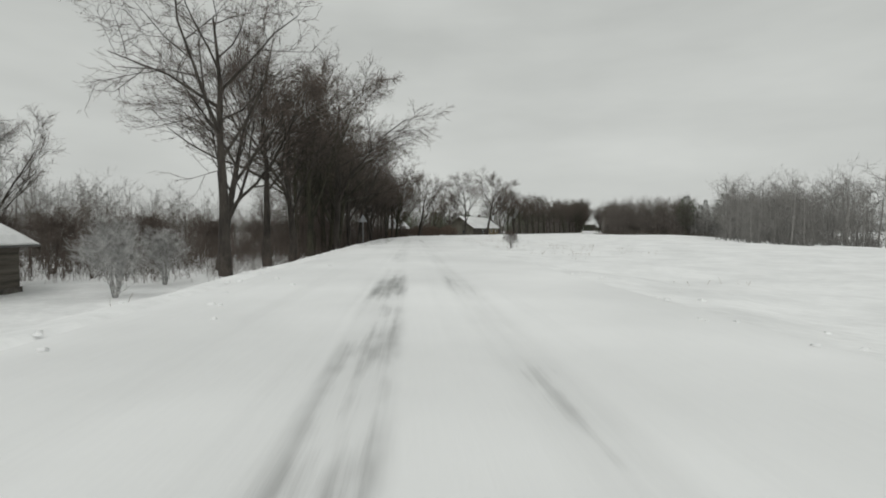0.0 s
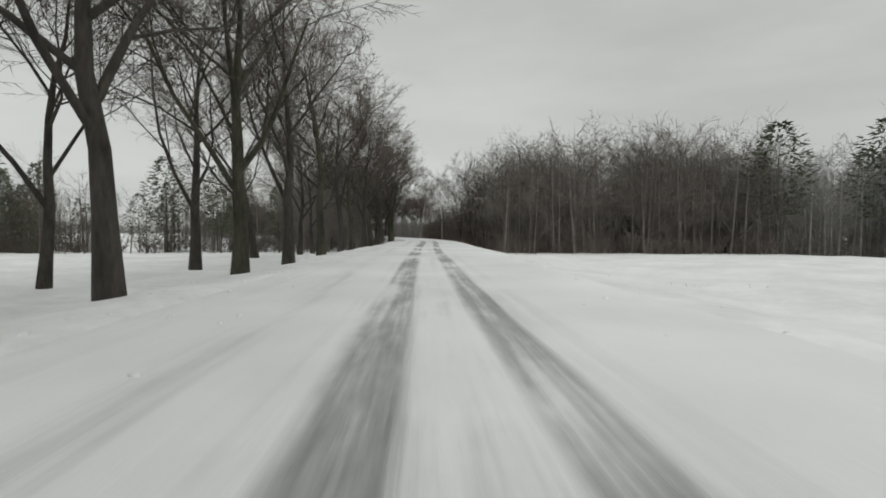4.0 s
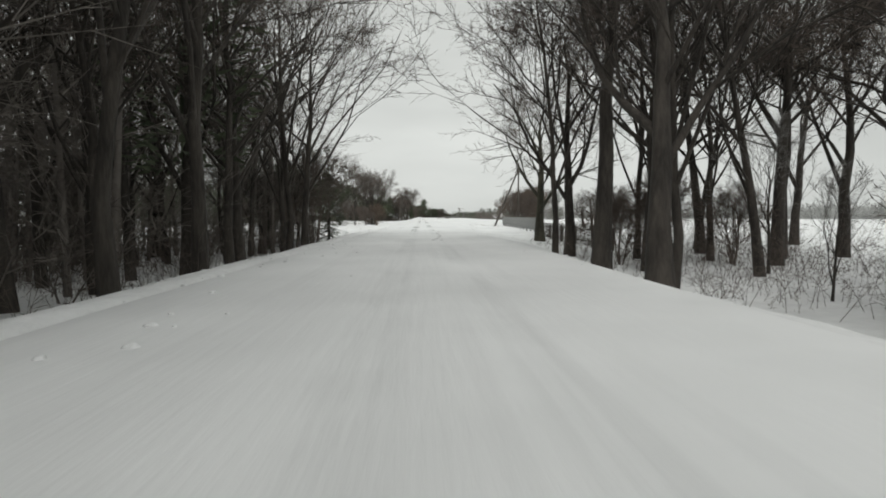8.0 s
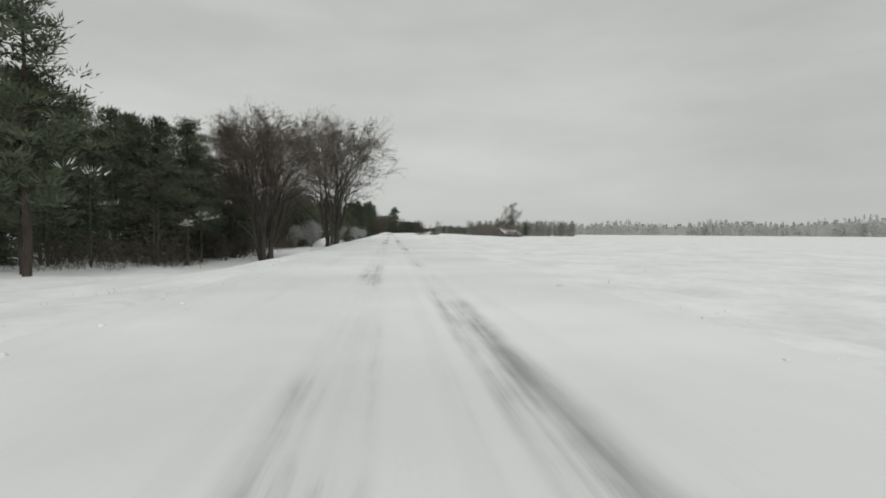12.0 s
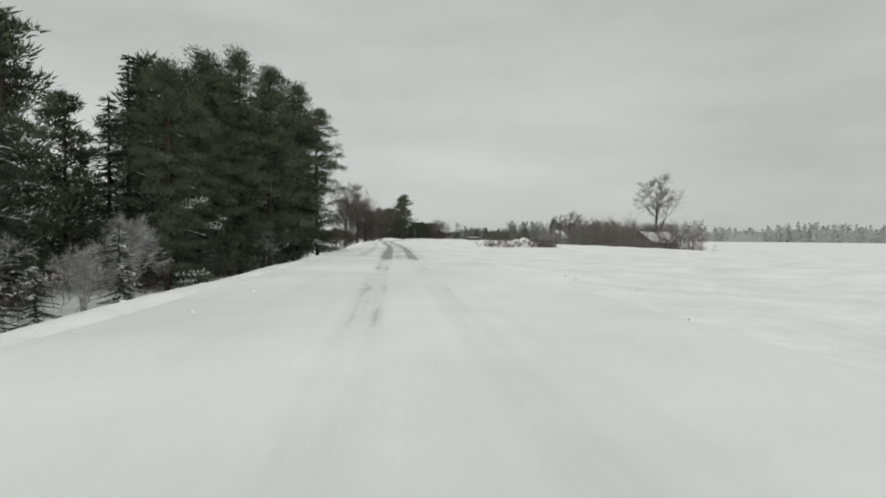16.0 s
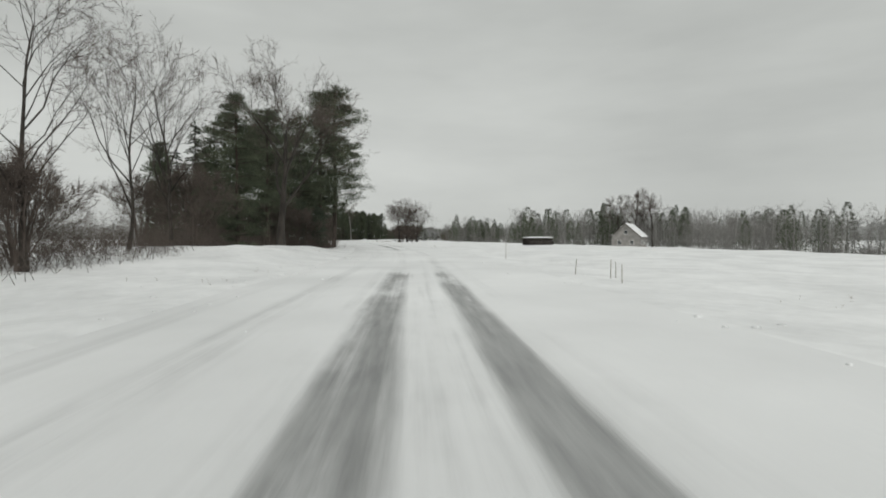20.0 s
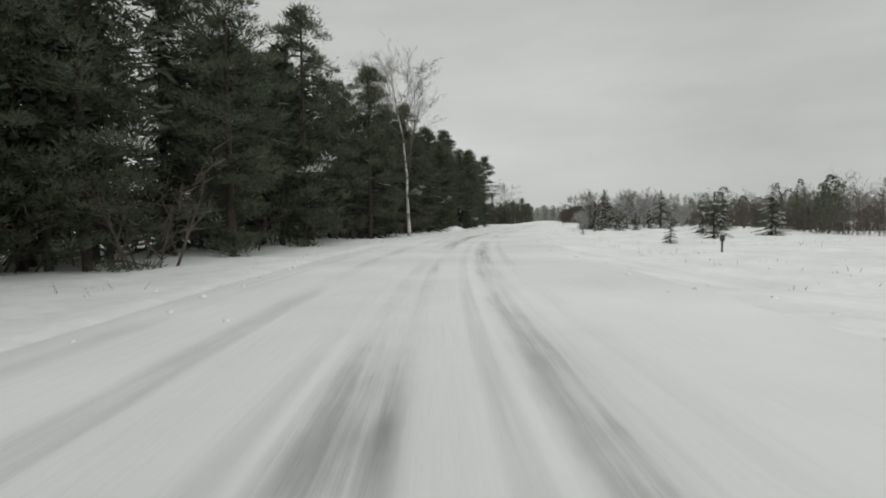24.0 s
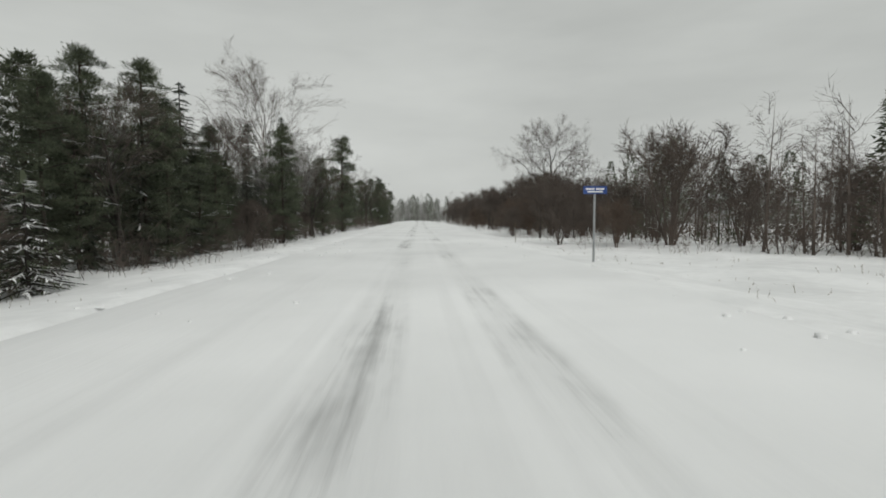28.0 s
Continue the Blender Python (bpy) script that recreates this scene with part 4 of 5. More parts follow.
# ---- fence with grey slats along the garden ----
fx0, fx1 = (333.0, 8.6), (366.0, 11.3)
x0, y0 = plan(*fx0)
x1, y1 = plan(*fx1)
flen = math.hypot(x1 - x0, y1 - y0)
fence = empty("fence", Matrix.Translation((x0, y0, -.2)) @ Matrix.Rotation(math.atan2(y1 - y0, x1 - x0), 4, "Z"), "long weathered grey slatted garden fence", "fence")
slat = Solid()
slat.box(-.052, .052, -.012, .012, .22, 1.16)
slat_me = slat.mesh("slat", GREYWOOD)
nsl = int(flen / .122)
R_ = random.Random(8)
for i in range(nsl):
    ob = part("slat", slat_me, None, fence)
    ob.matrix_local = pose(i * .122 + R_.uniform(-.006, .006), .05, R_.uniform(-.03, .03), R_.uniform(-1, 1), R_.uniform(-1.5, 1.5), 0)
for z in (.4, .95):
    a = Solid()
    a.box(0, flen, -.015, .035, z, z + .09)
    part("rail", a, GREYWOOD, fence)
pst = Solid()
pst.box(-.06, .06, -.14, -.018, 0, 1.05)
pst_me = pst.mesh("post", POLEWOOD)
for i in range(14):
    ob = part("post", pst_me, None, fence)
    ob.matrix_local = pose(i * flen / 13.3, 0, 0)
part("snow_cap", snow_slab((0, -.015, 1.04), (flen, -.015, 1.04), (flen, .035, 1.04), (0, .035, 1.04), .05, 2, 40, 3), SNOW, fence)

# open picket fence of the garden, before the long one
px0, py0 = plan(319.5, 8.9)
px1, py1 = plan(332.6, 8.5)
plen = math.hypot(px1 - px0, py1 - py0)
picket_fence = empty("picket_fence", Matrix.Translation((px0, py0, float(land(326, 8.7)) - .05)) @ Matrix.Rotation(math.atan2(py1 - py0, px1 - px0), 4, "Z"),
                     "dark weathered picket fence with gaps between the pickets", "fence")
pk = Solid()
pk.add([(-.035, -.01, .08), (.035, -.01, .08), (.035, -.01, 1.12), (0, -.01, 1.2), (-.035, -.01, 1.12), (-.035, .01, .08), (.035, .01, .08), (.035, .01, 1.12), (0, .01, 1.2), (-.035, .01, 1.12)],
       [(0, 1, 2, 3, 4), (9, 8, 7, 6, 5), (0, 5, 6, 1), (1, 6, 7, 2), (2, 7, 8, 3), (3, 8, 9, 4), (4, 9, 5, 0)])
pk_me = pk.mesh("picket", POLEWOOD)
for i in range(int(plen / .19)):
    ob = part("picket", pk_me, None, picket_fence)
    ob.matrix_local = pose(i * .19, .03, R_.uniform(-.03, .03), 0, R_.uniform(-2.5, 2.5), 0)
for z in (.3, .9):
    a = Solid()
    a.box(0, plen, -.02, .02, z, z + .07)
    part("rail", a, POLEWOOD, picket_fence)
for i in range(6):
    ob = part("post", pst_me, None, picket_fence)
    ob.matrix_local = pose(i * plen / 5, 0, 0)

# footprints and a turned-up scuff leading along the road
# grey patches laid on top; trodden snow with the pits' shade in its colour
TRODDEN_SHADE = material("trodden_snow_shade", (.26, .265, .265), (.42, .425, .425), 6, .9, .5)
for i, (s, u, w_, l_) in enumerate(((317.9, .55, .10, .26), (318.5, .90, .09, .2), (319.6, .74, .10, .25), (322.0, .95, .11, .26), (324.0, 1.05, .10, .24), (326.6, 1.0, .11, .28), (329.8, 1.15, .12, .3))):
    so = Solid()
    R_ = random.Random(i)
    ringp = [(math.cos(k * .5236) * w_ * R_.uniform(.85, 1.15) * (.8 if math.sin(k * .5236) < 0 else 1), math.sin(k * .5236) * l_ * .6 * R_.uniform(.9, 1.1)) for k in range(12)]
    so.add([(x, y, 0) for x, y in ringp] + [(x * .8, y * .85, .012) for x, y in ringp], [tuple(range(12, 24))] + [(k, (k + 1) % 12, 12 + (k + 1) % 12, 12 + k) for k in range(12)])
    ob = new("footprint", so.mesh("footprint", TRODDEN_SHADE))
    x, y = plan(s, u)
    ob.matrix_world = Matrix.Translation((x, y, float(road_height(s, u)) + .004)) @ Matrix.Rotation(-heading(s) + R_.uniform(-.3, .3), 4, "Z")
    tagged(ob, "boot print trodden on the snowy road, pit shade painted grey", "footprint", "footprints along the road")

# low garden wall with a snow cap, and hedge
wl = empty("garden_wall", at(441, -14.5, 0, .1), "low dark garden wall capped with snow", "wall")
for i in range(9):
    a = Solid()
    a.box(-.2, .2, -3.6 + i * .8, -2.84 + i * .8, 0, .85)
    part("block", a, STONE, wl)
part("snow_cap", snow_slab((-.25, -3.6, .85), (.25, -3.6, .85), (.25, 3.6, .85), (-.25, 3.6, .85), .16, 5, 20, 4), SNOW, wl)


def mound(name, s, u, w, l, h, mat, label, seed, category="mound"):
    """A heap with an uneven top."""
    R = random.Random(seed)
    ph = [R.uniform(0, 6.3) for _ in range(6)]
    n = 22
    verts, faces = [], []
    for i in range(n + 1):
        for j in range(n + 1):
            a, b = 2 * i / n - 1, 2 * j / n - 1
            r = math.hypot(a, b)
            z = h * max(0, 1 - r * r) ** 1.1 * (1 + .28 * math.sin(4 * a + ph[0]) * math.sin(5 * b + ph[1]) + .15 * math.sin(11 * a + ph[2]) * math.sin(9 * b + ph[3])) - .12 - 1.2 * max(0, r - .9)
            verts.append((a * w, b * l, z))
    for i in range(n):
        for j in range(n):
            q = i * (n + 1) + j
            faces.append((q, q + n + 1, q + n + 2, q + 1))
    so = Solid()
    so.add(verts, faces)
    ob = new(name, so.mesh(name, mat, True))
    ob.matrix_world = at(s, u, 0, .02)
    return tagged(ob, label, category)


mound("brush_heap", 655, 16.1, 3.9, 3.0, 1.1, SNOW, "large heap of cut brush buried in snow", 31, "heap")
brush("heap_branches", 651.8, 657.5, 12.0, 20.0, 800, .7, 1.9, TWIG, 32, "dark branches sticking out of a snowy heap", "branches", .022, .9)
mound("snow_bank", 377, -17, 4, 2.5, .8, SNOW, "ploughed bank of snow beside the field", 33)
mound("snow_bank", 519, -9.2, 2.2, 2.6, 1.1, SNOW, "ploughed bank of snow before young trees", 34)
mound("snow_bank", 992, 14, 4.2, 2.6, .75, SNOW, "rounded bank of snow beside the road", 35)
mound("snow_bank", 945, -6.6, 1.6, 1.6, .55, SNOW, "small bank of snow at the forest edge", 36)
mound("snow_bank", 786, -8.2, 2.0, 6, .35, SNOW, "low snow bank under the pines", 37)

# log stack by the field
ls = empty("log_stack", at(812, 24.5, 70, 0), "low stack of cut logs topped with snow", "log stack")
for row in range(4):
    for i in range(4 - row // 2):
        a = Solid()
        x = -.6 + i * .34 + .1 * (row % 2)
        a.tube([Vector((x, -2.6, .17 + row * .27)), Vector((x, 2.6, .17 + row * .27))], [.16, .15], 8)
        part("log", a, BARK, ls)
part("snow_cap", snow_slab((-.7, -2.6, 1.1), (.5, -2.6, 1.1), (.5, 2.6, 1.1), (-.7, 2.6, 1.1), .15, 7, 14, 5), SNOW, ls)

# dark stump by the bend
a = Solid()
a.tube([Vector((0, 0, 0)), Vector((.03, .02, .2)), Vector((.02, 0, .34))], [.42, .34, .28], 9)
a.tube([Vector((.1, .1, .1)), Vector((.7, .2, .12))], [.14, .05], 6)
a.tube([Vector((.02, 0, .34)), Vector((.02, 0, .35))], [.28, .01], 9)
ob = new("stump", a.mesh("stump", BARK))
ob.matrix_world = at(101.8, 5.7, 30, .05, .5)
tagged(ob, "dark snow-dusted tree stump beside the road", "stump")

# ==== trees and bushes along the way ====
# stretch 1: wood on the low side before the bend
G1 = "roadside wood before the bend"
plant("lofty", 29, -10.4, 18.5, 0, 40, G1)
plant("linden", 34, -12.5, 16, 1, 80, G1)
plant("lofty", 36.5, -10.2, 17, 1, 0, G1)
plant("linden", 40.5, -9.4, 16.5, 2, 30, G1)
plant("old", 43.5, -8.6, 16, 0, 100, G1)
plant("vase", 38, -31, 11.5, 0, 0)
plant("frostbush", 19.5, -11.0, 2.4, 0, 30)
plant("apple", 17, -15.0, 7.0, 0, 0)
plant("frostbush", 22.5, -12.6, 3.0, 1, 200)
plant("frostbush", 25, -11.8, 2.6, 0, 120)
plant("old", 46.5, -10.4, 15, 2, 10, G1)
plant("manystem", 50.5, -8.4, 15, 0, 150, G1)
belt(["linden", "lofty", "old"], 55, 78, -15, -7.0, 13, 13, 17, 101, G1, 2.4)
wood_far("wood_depth_before_bend", 44, 96, -15, -8.6, 130, 4.5, 8, 0, TWIG, NEEDLE, 320, "deep leafless roadside wood")
wood_far("low_wood_before_bend", 26, 98, -27, -14, 210, 3.2, 5.2, 0, TWIG, NEEDLE, 323, "low leafless thicket behind the roadside trees")
belt(["linden", "old", "pole"], 84, 101, -20, -8.4, 14, 9, 13, 131, G1, 1.9)
belt(["linden", "pole"], 70, 90, -17, -7.2, 13, 11, 15, 102, G1, 2)
plant("linden", 96.5, -6.8, 14.5, 1, 60, G1)
plant("linden", 47.5, -6.9, 19, 2, 200, G1)
plant("linden", 58, -7.0, 17, 3, 20, G1)
plant("old", 88, -7.6, 14, 1, 130, G1)
plant("young", 99.5, -7.8, 5, 0, 20)
plant("bush", 38, 7.4, 1.3, 0, 0)
for i, (s, u, h) in enumerate(((101, -7.0, 2.3), (103, -9.2, 2.8), (105.5, -7.4, 2.4), (107.5, -9.8, 2.8), (110, -7.2, 2.2), (112.5, -8.6, 2.6), (115, -8.2, 2.2), (98, -11, 3.0))):
    plant("redbush", s, u, h, i, i * 70, "bushes before the barn")
belt(["redbush"], 99, 116, -13, -8.2, 12, 2.2, 3.0, 130, "bushes before the barn", 1.1)
for i, (s, u) in enumerate(((24, -19), (31, -21), (36, -18), (44, -22), (30, -27), (52, -20), (60, -22), (68, -21), (76, -20))):
    plant("bush", s, u, 3.6, i, i * 50)
brush("undergrowth", 26, 100, -20, -7.2, 4500, .8, 3.2, TWIG, 201, "tangled leafless undergrowth below the trees")
brush("dry_weeds", 25, 75, 6, 13, 420, .15, .55, WEED, 202, "dry weed stems poking through field snow", "weeds", .006)
# paler twigs put haze into the colour of these distant woods
wood_far("woods_beyond_field", 110, 215, 46, 69, 260, 9.5, 15, 0, TWIG_GREY_AND_HAZE, NEEDLE, 301, "distant leafless woods across the field")
wood_far("woods_behind_yard", 30, 110, -46, -30, 170, 6, 9.5, 0, TWIG_GREY_AND_HAZE, NEEDLE, 302, "leafless woods behind the yard")

# stretch 2: row of trees past the barn
G2 = "row of trees past the barn"
for i, (s, u, h, k) in enumerate(((115.6, -5.6, 14.5, "linden"), (127.2, -5.3, 16.5, "linden"), (135.2, -5.1, 12, "linden"), (141.5, -5.4, 12.5, "old"), (146.2, -5.3, 12, "linden"),
                                  (151, -5.3, 12, "old"), (157, -5.4, 12.5, "linden"), (163, -5.3, 12, "old"), (169, -5.5, 12, "linden"), (175, -5.4, 12.5, "old"),
                                  (181, -5.4, 12, "linden"), (187, -5.6, 12, "old"), (193, -5.5, 12.5, "linden"), (199, -5.5, 13, "old"), (206, -5.4, 13, "linden"))):
    plant(k, s, u, h, i, i * 77, G2)
for i, (s, u, h) in enumerate(((139, -9, 10), (148, -9.5, 10.5), (155, -8.6, 11), (161, -9.4, 10), (168, -8.8, 11), (176, -9.2, 11), (184, -8.8, 11), (191, -9.5, 11))):
    plant("linden", s, u, h, i, i * 53, G2)
plant("linden", 131, -17.5, 11.5, 0, 0, G2)
plant("linden", 136, -20, 12, 2, 120, G2)
plant("old", 128, -21, 11, 1, 40, G2)
plant("bush", 137.5, -9, 2.4, 1, 0)
plant("bush", 140, -8, 1.8, 2, 90)
plant("linden", 160, -16, 8, 2, 0)
plant("vase", 150, -24, 7, 1, 0)
wood_far("woods_left_of_row", 138, 204, -44, -26, 260, 5, 8, .3, TWIG, NEEDLE, 303, "dark mixed woods behind a snowy meadow")
wood_far("wood_edge", 198, 214, 8, 36, 230, 10.5, 15, 0, TWIG_MID, NEEDLE, 304, "leafless edge of the wood across the field")
# farther part of the edge takes the paler, haze-painted twigs
wood_far("wood_edge_far", 198, 216, 34, 69, 200, 9, 14.5, .1, TWIG_GREY_AND_HAZE, NEEDLE, 330, "leafless edge of the wood far across the field")
brush("wood_edge_brush", 194, 202, 7, 66, 2000, 1.0, 3.4, TWIG, 203, "dense brush along the edge of the wood")

# stretch 3: through the wood
G3 = "forest on both sides"
for s, u, k, h in ((213.8, -4.3, 0, 13.5), (216.4, -4.4, 1, 13.5), (231.5, -5.1, 1, 13), (238, -5.6, 0, 13)):
    plant("bigold", s, u, h, k, s * 31, "old mossy trees at the roadside")
belt(["pole", "pole", "old", "linden"], 216, 262, -15, -5.8, 27, 11, 15, 103, G3, 1.7)
plant("pole", 252, -6.3, 11, 1, 0, G3, .22)
plant("linden", 264, -6.6, 11, 0, 50, G3)
belt(["pole", "pole", "pole", "linden"], 264, 324, -14, -5.8, 47, 12, 16, 104, G3, 1.5)
belt(["pole", "linden", "pole"], 260, 322, -6.3, -5.0, 15, 14, 18, 138, G3, 3)
belt(["pole"], 318, 331, -13, -6.6, 10, 9, 12, 153, G3, 1.7)
belt(["spruce", "bush"], 324, 333, -11, -6.2, 7, 4, 7, 105, G3, 1.6)
belt(["pole"], 211, 230, 6.6, 15, 14, 11, 14, 135, G3, 1.6)
belt(["pole", "young", "young", "young"], 206, 258, 6.4, 15, 38, 4.5, 8.5, 106, G3, 1.6)
belt(["young"], 256, 304, 6.6, 16, 60, 3.0, 5.6, 139, G3, 1.2)
plant("pole", 240, 9.5, 14, 0, 0, G3)
plant("birch", 247, 8.4, 13.5, 0, 0, G3)
plant("birch", 262, 7.4, 14, 1, 90, G3)
belt(["lofty", "linden", "pole", "pole"], 304, 324, 8, 21, 15, 13, 16, 151, G3, 2.2)
plant("birch", 281, -6.6, 10, 1, 40, G3)
for s, u, h, k in ((307, 5.3, 14.5, "linden"), (309, 6.6, 15, "pole"), (311, 5.4, 15.5, "lofty"), (315.5, 5.2, 14.5, "pole"), (319, 6.8, 13, "linden"), (314, 8.5, 15, "linden"), (312, 11, 15, "pole"), (318, 9.5, 14, "pole")):
    plant(k, s, u, h, None, None, G3)
plant("bigold", 327, 7.3, 11.5, 1, 30, G3)
belt(["young", "bush"], 298, 322, 7, 13, 10, 2.5, 6, 107, G3, 1.6)
brush("forest_undergrowth", 213, 336, -16, -6.0, 4800, .8, 3.6, TWIG, 204, "dark leafless forest undergrowth")
brush("forest_undergrowth_right", 204, 325, 6.5, 18, 5000, .6, 3.2, TWIG, 205, "leafless forest undergrowth")
brush("trunk_foot_brush", 214, 240, -8, -5.4, 1300, .5, 2.2, TWIG, 223, "dark brush round the feet of old trees")
brush("dry_reeds", 208.5, 217, 5.2, 9.5, 1500, .35, .75, REED, 206, "patch of dry yellow reeds at the forest edge", "reeds", .012)
wood_far("deep_forest_left", 214, 329, -20, -8, 370, 8, 13, .06, TWIG_MID, NEEDLE, 305, "deep leafless forest")
wood_far("forest_corner_left", 202, 218, -30, -9, 90, 6, 11, .08, TWIG_MID, NEEDLE, 334, "brown leafless forest behind old trees")
brush("fallen_branches", 209, 215, -9, -5.4, 60, .6, 1.3, BARK, 234, "fallen branches sticking out of the snow", "branches", .02, 1.6)
wood_far("young_growth_right", 256, 304, 7.6, 26, 420, 3.2, 6.4, 0, TWIG_GREY_AND_HAZE, NEEDLE, 324, "pale young growth beside the road")
wood_far("deep_forest_right", 208, 262, 7.6, 26, 330, 5.5, 9.5, 0, TWIG, NEEDLE, 306, "deep leafless forest")

# stretch 4: gardens and the open field
for s, u, h, k in ((366, 14.6, 4.6, "bush"), (368, 16, 5.2, "redbush"), (369.5, 14.2, 4.8, "bush"), (371, 17, 5.4, "bush"), (373, 14, 5.0, "redbush"), (370.5, 15.4, 5.2, "bush")):
    plant(k, s, u, h, None, None, "bushes behind the fence")
for s, u in ((352, 15), (358, 20), (346, 17), (364, 24)):
    plant("apple", s, u, 4.4)
G4 = "trees at the field corner"
plant("linden", 384, -8.2, 9.5, 3, 0, G4)
plant("vase", 382, -8.0, 9.2, 0, 0, G4)
plant("vase", 384.5, -9.2, 9.0, 1, 70, G4)
plant("vase", 386, -9.0, 8.8, 2, 30, G4)
plant("young", 380.5, -10.8, 11, 0, 0, G4)
plant("redbush", 377.5, -7.0, 3.4, 0, 0, G4)
plant("bush", 375.5, -8.6, 3.0, 1, 0, G4)
plant("fullpine", 378, -15, 8.6, 0, 0, G4)
plant("spruce", 374, -12.4, 5.2, 0, 0, G4)
belt(["spruce", "fullpine", "bush"], 380, 398, -30, -15, 9, 3.5, 6, 108, G4, 2)
wood_far("woods_left_of_field", 372, 440, -56, -40, 120, 6, 10, .55, TWIG_GREY_AND_HAZE, NEEDLE, 307, "mixed woods behind the fields")
for s, u in ((444, -25.5), (447.5, -24.6), (441, -30), (436, -26), (432, -28.5), (439, -24)):
    plant("apple", s, u, 4.6, None, None, "garden trees before the farmhouse")
belt(["young", "young", "bush"], 436, 460, -24, -17, 9, 2.5, 6.5, 132, "garden growth before the farmhouse", 1.8)
plant("young", 457, -22, 8, 0, 0)
plant("young", 459, -20, 7.6, 1, 0)
plant("bush", 439, -16.5, 1.8, 0, 0)
brush("field_weeds", 388, 432, -30, -8.5, 3600, .18, .5, TWIG_RED, 207, "low reddish weeds showing through snow", "weeds", .008)
brush("verge_weeds", 356, 372, 8, 13, 150, .15, .4, WEED, 208, "dry weeds at the edge of the field", "weeds", .007)
belt(["pine", "fullpine", "spruce"], 446, 490, -60, -37, 32, 15.5, 19, 109, "conifers behind the farm", 2.6)
belt(["fullpine", "spruce", "pine"], 464, 498, -24, -11, 28, 7.5, 10, 110, "conifers beside the field", 1.9)
belt(["fullpine", "pine"], 474, 508, -38, -24, 18, 12, 15, 133, "conifers beside the field", 2.6)
plant("pine", 463, -12.5, 10, 1, 0)
plant("oval", 474, -7.0, 9, 0, 20, "tall bare trees beside the field")
plant("oval", 480, -8.5, 9.5, 1, 20, "tall bare trees beside the field")
plant("oval", 495.5, -5.6, 13, 0, 20, "tall bare trees beside the field")
plant("linden", 502, -7.0, 11.5, 2, 20, "tall bare trees beside the field")
wood_far("dark_conifers", 470, 512, -24, -11, 130, 4, 7, .85, TWIG, NEEDLE_DARK, 321, "dark low conifers behind bare trees")
brush("thicket", 468, 512, -18, -10.5, 2200, .8, 2.8, TWIG, 209, "dark thicket under bare trees")
plant("spruce", 523.5, -6.4, 6.2, 1, 0)
plant("snowpine", 513, -8.0, 2.6, 1, 0)
plant("denseconifer", 520, -6.4, 1.8, 0, 30)
belt(["fullpine", "spruce", "fullpine", "pine"], 506, 566, -24, -10, 38, 6.5, 9.5, 111, "conifers beside the field", 2)
belt(["snowpine", "frostbush"], 530, 628, -10.5, -7.4, 20, 1.6, 3.2, 112, "snowy young growth at the forest edge", 2.2)
belt(["fullpine", "fullpine", "spruce"], 564, 611, -18, -8.4, 36, 5.6, 7.4, 113, "conifers beside the field", 1.7)
belt(["fullpine", "fullpine", "spruce"], 610, 620, -17, -8.4, 13, 7.8, 9.6, 145, "conifers beside the field", 1.3)
belt(["fullpine", "fullpine", "pine"], 620, 633, -16, -7.0, 22, 10.5, 13, 141, "conifers beside the field", 1.3)
brush("forest_edge_brush", 586, 634, -14, -8.2, 1600, .5, 2.4, TWIG, 222, "leafless brush under the conifers")
belt(["frostbush", "snowpine"], 596, 608, -8.6, -6.6, 7, 1.4, 2.4, 142, "snowy young growth at the forest edge", 1.2)
plant("fullpine", 631.5, -5.9, 11.5, 2, 0)
plant("fullpine", 629.5, -7.4, 13.2, 1, 0)
plant("fullpine", 632.5, -8.0, 12.6, 3, 0)
wood_far("conifer_front", 503, 572, -17, -10.5, 110, 4.5, 7.5, .9, TWIG_GREY_AND_HAZE, NEEDLE, 335, "dense conifers with frosted bushes between")
belt(["frostbush", "frostbush", "snowpine"], 503, 516, -12, -9, 8, 1.8, 3.4, 154, "snowy young growth at the forest edge", 1.2)
wood_far("conifer_depth", 505, 634, -28, -17, 130, 5.5, 7.5, .85, TWIG, NEEDLE, 308, "dense conifer wood")
wood_far("clump_on_horizon", 690, 735, 46, 69, 170, 5, 8, 0, TWIG_MID, NEEDLE, 309, "clump of bare trees far across the field")
plant("linden", 719, 66, 19, 0)
# haze over the far trees and farm woods is in their twig colour
wood_far("woods_across_meadow", 788, 832, 58, 82, 150, 5.5, 9, .1, TWIG_GREY_AND_HAZE, NEEDLE, 333, "leafless trees across the field, paled by painted haze")
wood_far("woods_behind_far_farm", 925, 965, 52, 150, 300, 10, 15, .15, TWIG_GREY_AND_HAZE, NEEDLE, 331, "leafless woods behind a far farm, paled by painted haze")
for s, u, h in ((922, 92, 19), (926, 98, 18), (919, 86, 17)):
    plant("linden", s, u, h, None, None, "tall bare trees behind the far farm")

# stretch 5: mailboxes, trees and pines
plant("bush", 648, -13, 3.6, 1, 0)
plant("bush", 651, -15, 4.0, 2, 0)
plant("linden", 689.5, -7.5, 13, 3, 120, "trees along the meadow")
plant("vase", 694, -8.0, 9.0, 1, 0, "trees along the meadow")
plant("linden", 696.5, -7.4, 9, 2, 0, "trees along the meadow")
for i, (s, u, h) in enumerate(((690, -8.6, 2.6), (691.5, -7.0, 2.8), (692, -8.2, 3.4), (690.5, -10.2, 3.0), (692, -9.6, 3.4), (694, -7, 2.6), (689.5, -9.4, 2.4), (691, -11.4, 2.6))):
    plant("bush", s, u, h, i, i * 60, "bushes at the foot of the tree")
